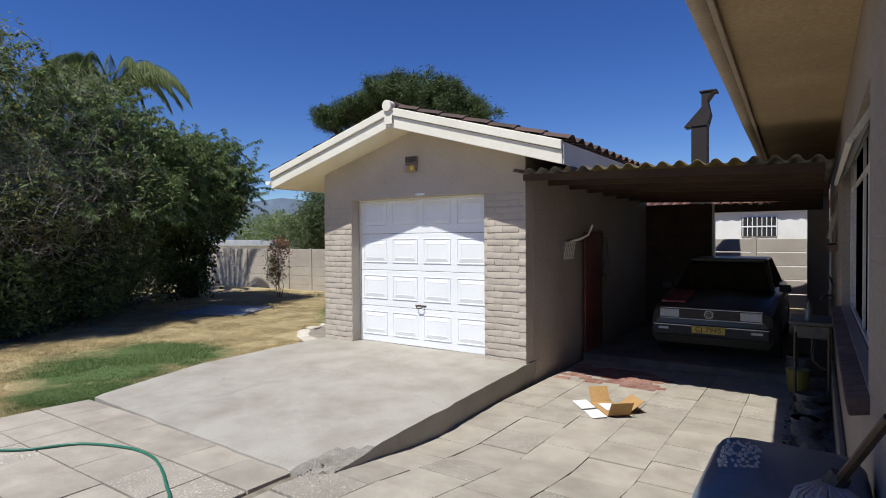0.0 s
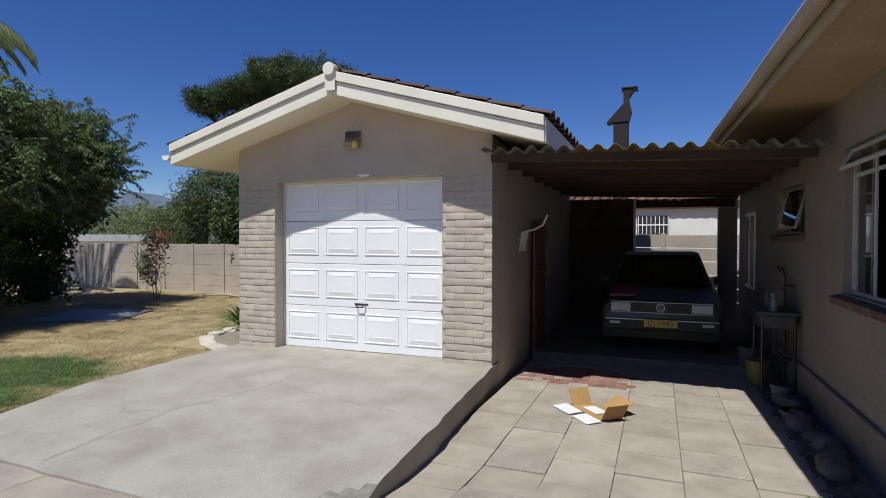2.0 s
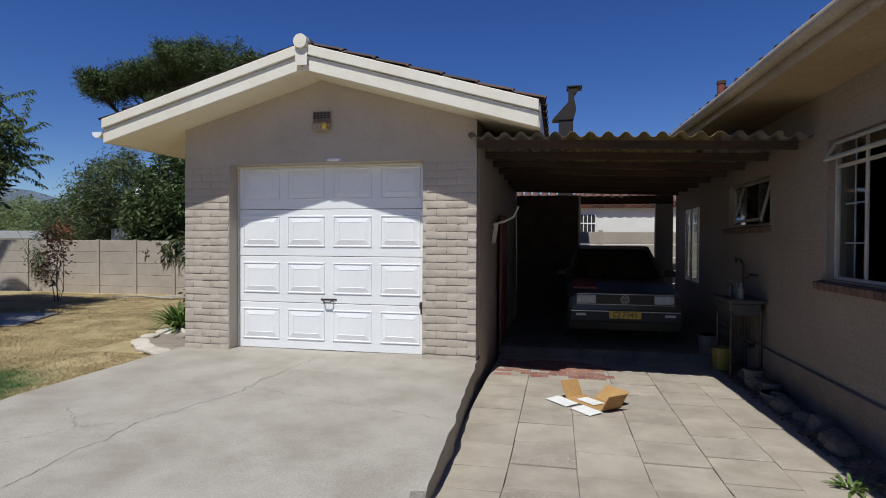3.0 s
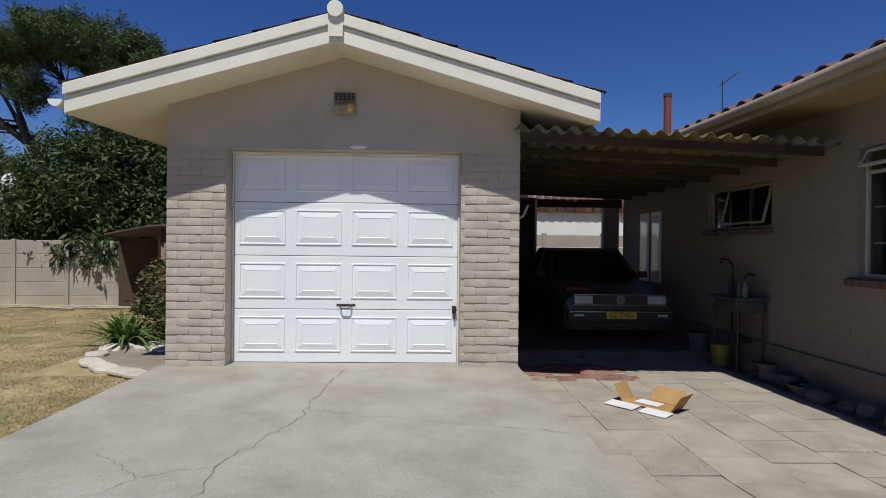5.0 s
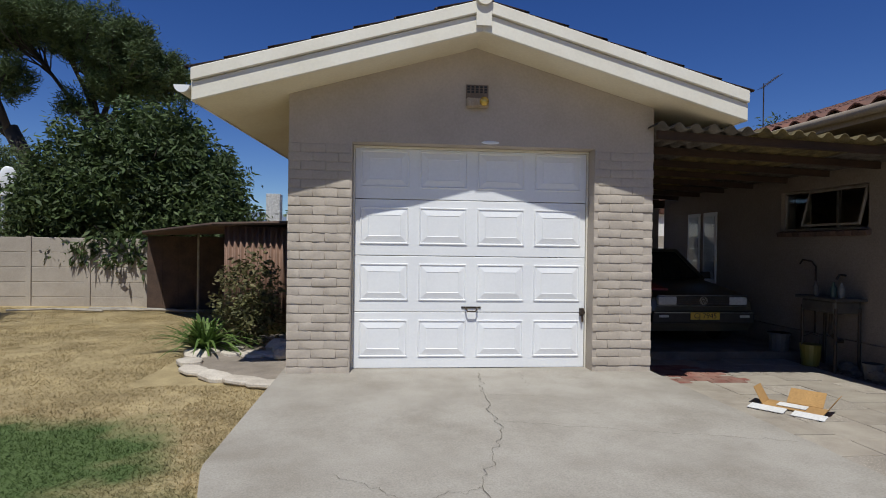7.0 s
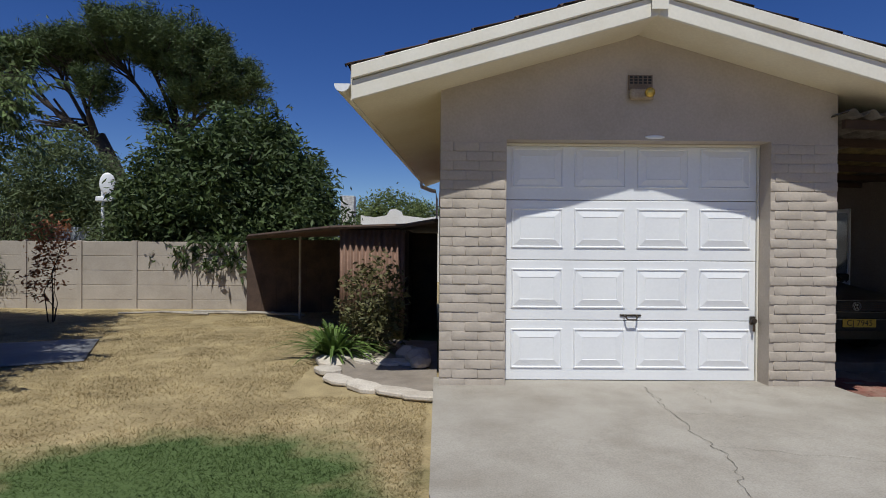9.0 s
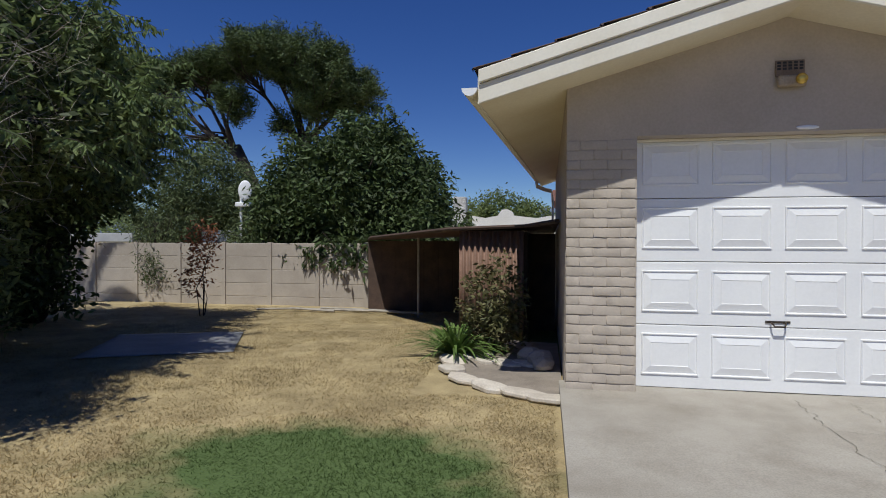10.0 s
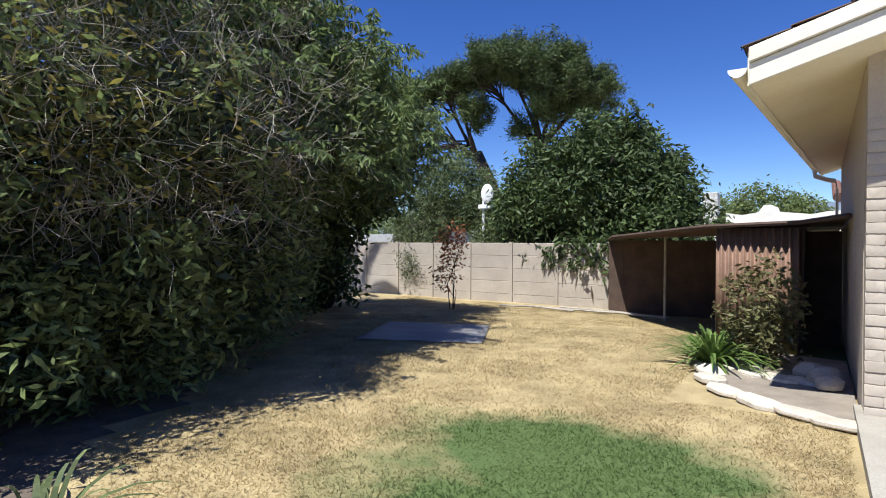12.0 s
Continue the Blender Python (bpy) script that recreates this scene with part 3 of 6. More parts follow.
CURTAIN = material("dark_curtain", (0.12, 0.13, 0.16), (0.06, 0.07, 0.09), 0.95, 3, 40, 0.2, stretch=(1, 6, 0.4))
casement_window("window_1", *W1, [5.48, 4.35, 3.9, 3.25], 1.93, "white steel casement window with open fanlight and brick sill", {(4, 1): 30}, FRAME_CREAM)
casement_window("window_2", *W2, [8.45, 7.95], 0, "small faded steel window with one open top-hung sash", {(0, 0): 14}, OLD_FRAME)


def window_bars():
    b = thing("burglar_bars", (HX + 0.16, 4.3, W1[2]), "white painted burglar bars behind the window glass", "burglar bars")
    for i in range(9):
        y = 5.85 - i * 0.34
        part("bar", one(rod, (HX + 0.16, y, W1[2]), (HX + 0.16, y, W1[3]), 0.007), WHITE, b)
    for z in (1.25, 1.6):
        part("rail", one(box, HX + 0.152, W1[0], z - 0.008, HX + 0.168, W1[1], z + 0.008), WHITE, b)


window_bars()


def curtain(y0, y1, z0, z1):
    bm = bmesh.new()
    n = 60
    a = [bm.verts.new((HX + 0.34 + 0.03 * math.sin(i * 0.9) + 0.01 * math.sin(i * 2.3), y0 + (y1 - y0) * i / n, z0)) for i in range(n + 1)]
    b = [bm.verts.new((v.co.x, v.co.y, z1)) for v in a]
    for i in range(n):
        bm.faces.new((a[i], a[i + 1], b[i + 1], b[i]))
    ob = part("curtain", bm, CURTAIN, None, "dark blue drawn curtain behind the window", True)
    mod = ob.modifiers.new("thick", "SOLIDIFY")
    mod.thickness = 0.004
    tagged(ob, "", "curtain")


curtain(2.6, 5.35, 0.7, 2.3)
BRICK_SILL = material("sill_brick", (0.17, 0.10, 0.07), (0.10, 0.065, 0.05), 0.9, 6, 60, 0.4, random_amount=0.15)


def sill(y0, y1, z):
    s = thing("window_sill", (HX, (y0 + y1) / 2, z), "sloping brown brick window sill", "window sill", "", "structure")
    n = int((y1 - y0) / 0.115)
    first = None
    for i in range(n):
        if first is None:
            bm = bmesh.new()
            box(bm, -0.075, 0.004, -0.075, 0.075, 0.109, -0.003, 0.008)
            bmesh.ops.transform(bm, matrix=Matrix.Rotation(radians(-12), 4, "Y"), verts=bm.verts)
            first = ob = part("brick", bm, BRICK_SILL, s)
        else:
            ob = new("brick", first.data)
            ob.parent = s
        ob.matrix_parent_inverse = Matrix.Translation(s.location).inverted()
        ob.location = (HX - 0.01, y0 + i * 0.115, z)


sill(W1[0] - 0.1, W1[1] + 0.2, W1[2] - 0.01)
sill(W2[0] - 0.05, W2[1] + 0.05, W2[2] - 0.01)


# ---- garage fittings ----
def vent_and_lamp():
    v = thing("air_vent", (-4.60, 6.39, 2.62), "brown airbrick vent in the gable", "vent")
    bm = bmesh.new()
    box(bm, -4.71, 6.384, 2.60, -4.49, 6.398, 2.735, 0.004)
    part("vent_plate", bm, material("vent_clay", (0.24, 0.18, 0.135), (0.17, 0.125, 0.09), 0.85, 9), v)
    for r in range(3):
        for c in range(5):
            part("vent_hole", one(box, -4.70 + c * 0.042, 6.380, 2.655 + r * 0.025, -4.672 + c * 0.042, 6.3838, 2.673 + r * 0.025), BLACK, v)
    lamp = thing("wall_lamp", (-4.58, 6.38, 2.52), "brass bulkhead wall lamp on the gable", "lamp")
    part("base_plate", one(box, -4.71, 6.33, 2.505, -4.49, 6.383, 2.60, 0.02), material("lamp_base_paint", (0.40, 0.33, 0.24), (0.30, 0.22, 0.14), 0.5, 8), lamp)
    bm = bmesh.new()
    bmesh.ops.create_uvsphere(bm, u_segments=16, v_segments=10, radius=0.045, matrix=Matrix.Translation((-4.54, 6.315, 2.56)) @ Matrix.Diagonal((1, 0.7, 1, 1)))
    part("shade", bm, material("brass_glass", (0.75, 0.52, 0.12), (0.6, 0.4, 0.08), 0.15, 8, metal=0.5), lamp, "amber brass shade", True)


vent_and_lamp()


def gutter_left():
    g = thing("rain_gutter", (EAVE_L, 9, 2.3), "cream half-round gutter along the garage eave", "gutter")
    bm = bmesh.new()
    prof = [(-0.065 + 0.065 * math.cos(a), 0.065 * math.sin(a)) for a in (math.pi + math.pi * k / 10 for k in range(11))]
    outer = [(EAVE_L - 0.012 + p[0], 2.50 + p[1]) for p in prof]
    inner = [(EAVE_L - 0.012 - 0.065 + (p[0] + 0.065) * 0.9, 2.50 + p[1] * 0.9) for p in prof[::-1]]
    prism(bm, outer + inner, "y", 5.94, 12.6)
    part("channel", bm, CREAM, g)
    part("end_cap", one(prism, outer, "y", 5.92, 5.94), WHITE, g, "white end cap")
    bm = bmesh.new()
    tube(bm, [(EAVE_L - 0.08, 12.4, 2.44), (EAVE_L - 0.08, 12.42, 2.35), (EAVE_L + 0.15, 12.45, 2.28), (EAVE_L + 0.62, 12.5, 2.26), (EAVE_L + 0.66, 12.5, 2.1), (EAVE_L + 0.66, 12.5, -0.1)], 0.04)
    part("downpipe", bm, CREAM, g, "", True)
    for ob in g.children:
        draw_in_eave(ob.data)


gutter_left()

# ---- back of the carport ----
def back_store():
    s = thing("store_room", (-2.1, 12.5, -0.35), "dark store room wall behind the carport", "shed")
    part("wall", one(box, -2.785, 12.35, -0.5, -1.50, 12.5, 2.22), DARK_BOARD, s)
    part("edge_strip", one(box, -1.50, 12.34, -0.5, -1.455, 12.5, 2.22, 0.004), CREAM, s)
    part("lintel", one(box, -1.453, 12.36, 2.03, 0.36, 12.46, 2.20), BEAM, s)


back_store()


def house_corner():
    """The set-back wing with a tall window at the far end of the carport."""
    p = thing("verandah_post", (0.28, 12.9, -0.35), "beige square post at the carport's far end", "post")
    part("shaft", one(box, 0.11, 12.82, -0.5, 0.46, 12.98, 2.35, 0.01), HOUSE_SHADE_PAINT, p)
    d = thing("back_door_window", (0.44, 11.3, 0.4), "tall narrow white window by the back door", "window", "", "structure")
    for y0 in (10.6, 11.15):
        part("window_frame", one(box, 0.44, y0, 0.55, 0.466, y0 + 0.42, 1.85, 0.006), WHITE, d)
        part("pane", one(box, 0.435, y0 + 0.05, 0.62, 0.4395, y0 + 0.37, 1.78), GLASS, d)


house_corner()


def chimney():
    c = thing("braai_chimney", (-1.75, 12.7, 2.3), "rusty sheet-metal chimney with a slanted cowl", "chimney")
    part("flue", one(box, -1.92, 12.5, 2.3, -1.62, 12.8, 4.02, 0.01), SOOT_IRON, c)
    bm = bmesh.new()
    prism(bm, [(-2.06, 3.92), (-1.62, 3.92), (-1.56, 4.15), (-1.62, 4.44), (-1.50, 4.62), (-1.72, 4.60), (-1.72, 4.30)], "y", 12.48, 12.82)
    part("cowl", bm, SOOT_IRON, c)
    part("cap", one(box, -1.76, 12.46, 4.60, -1.44, 12.84, 4.63, 0.005), SOOT_IRON, c)
    c.location.z = 2.22
    f = thing("flue_pipe", (1.2, 12.0, 2.8), "dull red flue pipe on the house roof", "chimney")
    part("pipe", one(rod, (1.15, 12.0, 2.9), (1.15, 12.0, 4.30), 0.075, sides=14), material("red_oxide", (0.25, 0.06, 0.04), (0.16, 0.045, 0.035), 0.7, 8), f)
    part("collar", one(rod, (1.15, 12.0, 4.30), (1.15, 12.0, 4.36), 0.085, sides=14), RUST, f)
    a = thing("antenna", (2.3, 12.0, 3.3), "thin television aerial on the roof", "antenna")
    part("mast", one(rod, (2.29, 12, 3.4), (2.29, 12, 4.66), 0.012), IRON, a)
    part("boom", one(rod, (2.24, 12, 4.55), (2.62, 12, 4.84), 0.009), IRON, a)
    for i in range(7):
        q = Vector((2.26, 12, 4.565)).lerp(Vector((2.6, 12, 4.825)), i / 6)
        part("element", one(rod, q - Vector((0, 0.16, 0)), q + Vector((0, 0.16, 0)), 0.004, sides=5), IRON, a)


chimney()

# ---- car ----
CAR_PAINT = material("dull_green_car_paint", (0.055, 0.05, 0.035), (0.075, 0.065, 0.045), 0.3, 2, 60, 0.02)
CHROME = material("chrome_strip", (0.42, 0.42, 0.42), (0.33, 0.33, 0.33), 0.35, 10, 60, 0, metal=1.0)
LENS = material("headlight_glass", (0.55, 0.56, 0.55), (0.42, 0.43, 0.43), 0.12, 30, 120, 0.1)


def car():
    c = thing("sedan_car", (-1.0, 10.6, -0.25), "dusty dark boxy sedan parked under the carport", "car")
    cx, y0, g = -0.985, 8.58, -0.25
    # lower body: cross-sections along the length, as half widths and heights over the ground
    rows = ((0.00, 0.74, 0.30, 0.62), (0.05, 0.79, 0.24, 0.72), (0.35, 0.815, 0.2, 0.80), (1.15, 0.825, 0.2, 0.90), (1.4, 0.83, 0.2, 0.93), (2.6, 0.83, 0.2, 0.94), (3.5, 0.82, 0.2, 0.96), (4.15, 0.79, 0.24, 0.94), (4.3, 0.74, 0.32, 0.86))
    bm = bmesh.new()
    rings = []
    for d, hw, lo, hi in rows:
        sec = [(-hw * 0.92, lo), (-hw, lo + 0.1), (-hw, hi - 0.16), (-hw * 0.97, hi - 0.05), (-hw * 0.88, hi), (0, hi + 0.025), (hw * 0.88, hi), (hw * 0.97, hi - 0.05), (hw, hi - 0.16), (hw, lo + 0.1), (hw * 0.92, lo)]
        rings.append([bm.verts.new((cx + x, y0 + d, g + z)) for x, z in sec])
    for a, b in zip(rings, rings[1:]):
        for k in range(len(a)):
            bm.faces.new((a[k], a[(k + 1) % len(a)], b[(k + 1) % len(a)], b[k]))
    bm.faces.new(rings[0]), bm.faces.new(rings[-1][::-1])
    bmesh.ops.recalc_face_normals(bm, faces=bm.faces)
    body = part("body", bm, CAR_PAINT, c, "", True)
    body.data.set_sharp_from_angle(angle=radians(35))
    # cabin
    def cabin(bm, grow, z0, z1):
        base = [(-0.70, 1.22), (0.70, 1.22), (0.70, 3.42), (-0.70, 3.42)]
        top = [(-0.56, 1.85), (0.56, 1.85), (0.55, 2.95), (-0.55, 2.95)]
        lo = [bm.verts.new((cx + x * grow, y0 + y, g + z0)) for x, y in base]
        hi = [bm.verts.new((cx + x * grow, y0 + y, g + z1)) for x, y in top]
        bm.faces.new(lo[::-1]), bm.faces.new(hi)
        for k in range(4):
            bm.faces.new((lo[k], lo[(k + 1) % 4], hi[(k + 1) % 4], hi[k]))
        return lo, hi
    bm = bmesh.new()
    cabin(bm, 1.0, 0.93, 1.37)
    # solid near-black block: the dim cabin behind clear glass is put into its colour
    part("window_glass", bm, material("car_glass", (0.012, 0.014, 0.014), (0.02, 0.02, 0.02), 0.05, 4, 60, 0), c, "solid black glass in place of the dim cabin")
    bm = bmesh.new()
    box(bm, cx - 0.575, y0 + 1.80, g + 1.365, cx + 0.575, y0 + 3.0, g + 1.425, 0.025)
    part("roof", bm, CAR_PAINT, c)
    for s in (-1, 1):
        for a, b in (((0.715, 1.20, 0.93), (0.57, 1.84, 1.39)), ((0.71, 3.44, 0.93), (0.56, 2.96, 1.39)), ((0.72, 2.35, 0.93), (0.575, 2.38, 1.39))):
            part("pillar", one(rod, (cx + s * a[0], y0 + a[1], g + a[2]), (cx + s * b[0], y0 + b[1], g + b[2]), 0.03), CAR_PAINT, c)
    # nose
    part("grille", one(box, cx - 0.40, y0 - 0.03, g + 0.62, cx + 0.40, y0 + 0.03, g + 0.745, 0.006), BLACK, c)
    for k in range(4):
        part("grille_slat", one(box, cx - 0.40, y0 - 0.036, g + 0.635 + k * 0.028, cx + 0.40, y0 - 0.031, g + 0.645 + k * 0.028), IRON, c)
    part("chrome_surround", one(box, cx - 0.665, y0 - 0.034, g + 0.75, cx + 0.665, y0 + 0.0, g + 0.762, 0.003), CHROME, c)
    part("chrome_surround", one(box, cx - 0.665, y0 - 0.034, g + 0.603, cx + 0.665, y0 + 0.0, g + 0.615, 0.003), CHROME, c)
    for s in (-1, 1):
        hl = part("headlight", one(box, cx + s * 0.525 - 0.135, y0 - 0.035, g + 0.622, cx + s * 0.525 + 0.135, y0 + 0.05, g + 0.742, 0.012), LENS, c, "clouded rectangular headlight")
        part("indicator", one(box, cx + s * 0.60 - 0.07, y0 - 0.085, g + 0.45, cx + s * 0.60 + 0.07, y0 - 0.06, g + 0.485, 0.004), LENS, c)
    bm = bmesh.new()
    bmesh.ops.create_circle(bm, segments=24, radius=0.06, matrix=pose(cx, y0 - 0.045, g + 0.685, 90))
    r = bmesh.ops.extrude_edge_only(bm, edges=bm.edges[:])
    for v in [v for v in r["geom"] if isinstance(v, bmesh.types.BMVert)]:
        v.co = Vector((cx, y0 - 0.045, g + 0.685)) + (v.co - Vector((cx, y0 - 0.045, g + 0.685))) * 0.83
    for a, b in (((-0.03, 0.042), (-0.012, 0.005)), ((-0.012, 0.005), (0, 0.03)), ((0, 0.03), (0.012, 0.005)), ((0.012, 0.005), (0.03, 0.042)), ((-0.045, 0.02), (-0.02, -0.045)), ((-0.02, -0.045), (0, -0.005)), ((0, -0.005), (0.02, -0.045)), ((0.02, -0.045), (0.045, 0.02))):
        rod(bm, (cx + a[0], y0 - 0.045, g + 0.685 + a[1]), (cx + b[0], y0 - 0.045, g + 0.685 + b[1]), 0.005, sides=5)
    part("badge", bm, CHROME, c, "round chrome badge")
    bm = bmesh.new()
    box(bm, cx - 0.76, y0 - 0.07, g + 0.36, cx + 0.76, y0 + 0.1, g + 0.53, 0.03)
    part("bumper", bm, BLACK, c)
    part("bumper_strip", one(box, cx - 0.74, y0 - 0.077, g + 0.51, cx + 0.74, y0 - 0.068, g + 0.525, 0.002), CHROME, c)
    plate = part("number_plate", one(box, cx - 0.215, y0 - 0.095, g + 0.42, cx + 0.215, y0 - 0.083, g + 0.525, 0.004), material("plate_yellow", (0.62, 0.42, 0.06), (0.55, 0.36, 0.05), 0.5, 6), c, "yellow number plate")
    cu = bpy.data.curves.new("plate_text", "FONT")
    cu.body, cu.size, cu.align_x, cu.align_y, cu.extrude = "CJ 7945", 0.105, "CENTER", "CENTER", 0.001
    tmp = new("plate_text", cu)
    me = bpy.data.meshes.new_from_object(tmp.evaluated_get(bpy.context.evaluated_depsgraph_get()))
    bpy.data.objects.remove(tmp)
    me.transform(pose(cx, y0 - 0.0965, g + 0.472, 90))
    me.materials.clear()
    me.materials.append(BLACK)
    txt = new("plate_number", me)
    txt.parent = plate
    part("red_panel", one(prism, [(y0 + 0.30, g + 0.80), (y0 + 1.12, g + 0.895), (y0 + 1.12, g + 0.93), (y0 + 0.30, g + 0.832)], "x", cx - 0.70, cx - 0.36), material("faded_red_paint", (0.30, 0.045, 0.04), (0.20, 0.03, 0.03), 0.5, 12), c, "faded red patch on the bonnet")
    for sx in (-1, 1):
        for d in (0.82, 3.3):
            w = part("tyre", one(rod, (cx + sx * 0.66, y0 + d, g + 0.29), (cx + sx * 0.835, y0 + d, g + 0.29), 0.29, sides=24), BLACK, c)
            part("rim", one(rod, (cx + sx * 0.82, y0 + d, g + 0.29), (cx + sx * 0.842, y0 + d, g + 0.29), 0.17, sides=20), IRON, w)
        part("wing_mirror", one(box, cx + sx * 0.86 - 0.08, y0 + 1.35, g + 0.93, cx + sx * 0.86 + 0.08, y0 + 1.43, g + 1.04, 0.02), BLACK, c)


car()


# ---- fence ----
FENCE_Y, FENCE_TOP = 12.9, 1.22


def repeat(name, data, parent, at):
    ob = new(name, data)
    ob.parent = parent
    ob.matrix_parent_inverse = Matrix.Translation(parent.location).inverted()
    ob.location = at
    return ob


def fence():
    f = thing("fence", (-12, FENCE_Y, -0.2), "precast concrete panel fence, weathered beige", "fence")
    post = part("post", one(box, -0.05, -0.05, -0.5, 0.05, 0.06, FENCE_TOP + 0.02, 0.008), FENCE, f)
    pitch = 1.13
    post.location = (-27.0, FENCE_Y, 0)
    panel = part("panel", one(box, 0.045, -0.02, 0.001, pitch - 0.045, 0.03, 0.299, 0.010), FENCE, f)
    panel.location = (-27.0, FENCE_Y, -0.28)
    shift = -0.35
    for i in range(17):
        x = -27.0 + shift + i * pitch
        if i:
            repeat("post", post.data, f, (x, FENCE_Y, 0))
        for k in range(5):
            if i or k:
                repeat("panel", panel.data, f, (x, FENCE_Y, -0.28 + k * 0.30))
    post.location.x = panel.location.x = -27.0 + shift
    b = thing("rear_boundary_wall", (-1, 14.2, -0.3), "precast concrete panel wall behind the carport", "fence")
    p2 = part("post", one(box, -0.05, -0.05, -0.5, 0.05, 0.06, 1.53, 0.008), FENCE, b)
    p2.location = (-5.2, 14.2, 0)
    q2 = part("panel", one(box, 0.045, -0.02, 0.004, 1.385, 0.03, 0.292, 0.009), FENCE, b)
    q2.location = (-5.2, 14.2, -0.33)
    for i in range(7):
        for k in range(6):
            if i or k:
                repeat("panel", q2.data, b, (-5.2 + i * 1.43, 14.2, -0.33 + k * 0.305))
        if i:
            repeat("post", p2.data, b, (-5.2 + i * 1.43, 14.2, 0))


fence()


# ---- neighbours and distance ----
def neighbours():
    n = thing("neighbour_house", (0, 19.5, -0.3), "white neighbouring house with barred windows", "house")
    part("wall", one(box, -6, 19.0, -0.5, 5, 23, 2.35), WHITE_WALL, n)
    part("roof", tiled_eave(-6.3, 5.3, 18.86, 2.45), TILE, n, "low tiled eave")
    win = part("window", one(box, -1.65, 18.97, 1.55, -0.72, 18.995, 2.12), BLACK, n)
    for k in range(8):
        part("window_bar", one(box, -1.62 + k * 0.125, 18.95, 1.55, -1.60 + k * 0.125, 18.966, 2.12), WHITE, win)
    part("window_bar", one(box, -1.65, 18.945, 1.82, -0.72, 18.949, 1.86), WHITE, win)
    w = thing("white_gabled_house", (-8, 22.5, -0.3), "low white house with a curly parapet and stippled chimney", "house")
    part("parapet", one(prism, [(-9.3, -0.5), (-5.0, -0.5), (-5.0, 2.32), (-6.5, 2.26), (-6.9, 2.18), (-7.4, 2.24), (-7.75, 2.28), (-7.8, 2.42), (-8.0, 2.52), (-8.2, 2.5), (-8.35, 2.28), (-8.8, 2.2), (-9.3, 2.28)], "y", 22, 22.3), WHITE_WALL, w)
    part("chimney", one(box, -10.05, 22, -0.5, -9.55, 22.5, 3.0, 0.02), material("stippled_plaster", (0.8, 0.79, 0.77), (0.55, 0.54, 0.52), 0.9, 14, 60, 1.0, depth=0.05), w)
    s = thing("low_outbuilding", (-24, 18, -0.3), "grey flat-roofed outbuilding beyond the fence", "shed")
    part("roof", one(box, -32, 17.5, 1.25, -20, 22, 1.55, 0.02), material("grey_roof_sheet", (0.42, 0.43, 0.44), (0.34, 0.35, 0.37), 0.5, 2), s)
    part("wall", one(box, -31.8, 17.7, -0.5, -20.2, 21.8, 1.25), WHITE_WALL, s)
    g = thing("grey_garden_shed", (-16.5, 17, -0.3), "grey metal shed roof beyond the fence", "shed")
    part("body", one(box, -17.0, 16.8, -0.4, -15.2, 18.4, 1.62, 0.02), material("grey_shed_sheet", (0.32, 0.34, 0.37), (0.25, 0.27, 0.30), 0.5, 2), g)
    d = thing("satellite_dish", (-15.05, 16, -0.2), "white satellite dish on a white pole", "satellite dish")
    part("pole", one(rod, (-15.2, 16, -0.3), (-15.2, 16, 2.6), 0.04), WHITE, d)
    bm = bmesh.new()
    bmesh.ops.create_uvsphere(bm, u_segments=20, v_segments=12, radius=0.34, matrix=pose(-15.02, 15.9, 2.72, 0, 0, 20) @ Matrix.Diagonal((0.55, 0.14, 0.86, 1)))
    part("dish", bm, WHITE, d, "", True)
    part("arm", one(rod, (-15.05, 15.85, 2.45), (-14.8, 15.5, 2.5), 0.02), WHITE, d)
    part("bracket", one(box, -15.35, 15.9, 2.26, -14.9, 16.1, 2.40, 0.03), WHITE, d)
    # hills on the horizon
    hill = material("hazy_hills", (0.16, 0.20, 0.27), (0.12, 0.16, 0.22), 1.0, 0.004, 0.05, 0)
    bm = bmesh.new()
    for k in range(90):
        a = radians(-60 + k * 2)
        x, y = -900 * math.sin(a) - 5, 900 * math.cos(a)
        h = 52 + 34 * noise.noise((k * 0.19, 3, 1)) + 13 * noise.noise((k * 0.6, 7, 1))
        bm.verts.new((x, y, -5)), bm.verts.new((x * 1.04, y * 1.04, max(10, h)))
    bm.verts.ensure_lookup_table()
    for k in range(89):
        bm.faces.new((bm.verts[2 * k], bm.verts[2 * k + 2], bm.verts[2 * k + 3], bm.verts[2 * k + 1]))
    structure("backdrop", bm, hill, "hazy blue-grey mountains on the horizon", "mountains")


def tiled_eave(x0, x1, y, z):
    bm = bmesh.new()
    n = int((x1 - x0) / 0.3)
    for i in range(n):
        a = x0 + i * 0.3
        rod(bm, (a, y - 0.05, z), (a, y + 2.2, z + 0.55), 0.12, sides=10)
    box(bm, x0, y, z - 0.12, x1, y + 0.05, z - 0.02)
    prism(bm, [(y, z - 0.03), (y + 2.2, z + 0.52), (y + 2.2, z + 0.48), (y, z - 0.07)], "x", x0, x1)
    return bm


neighbours()


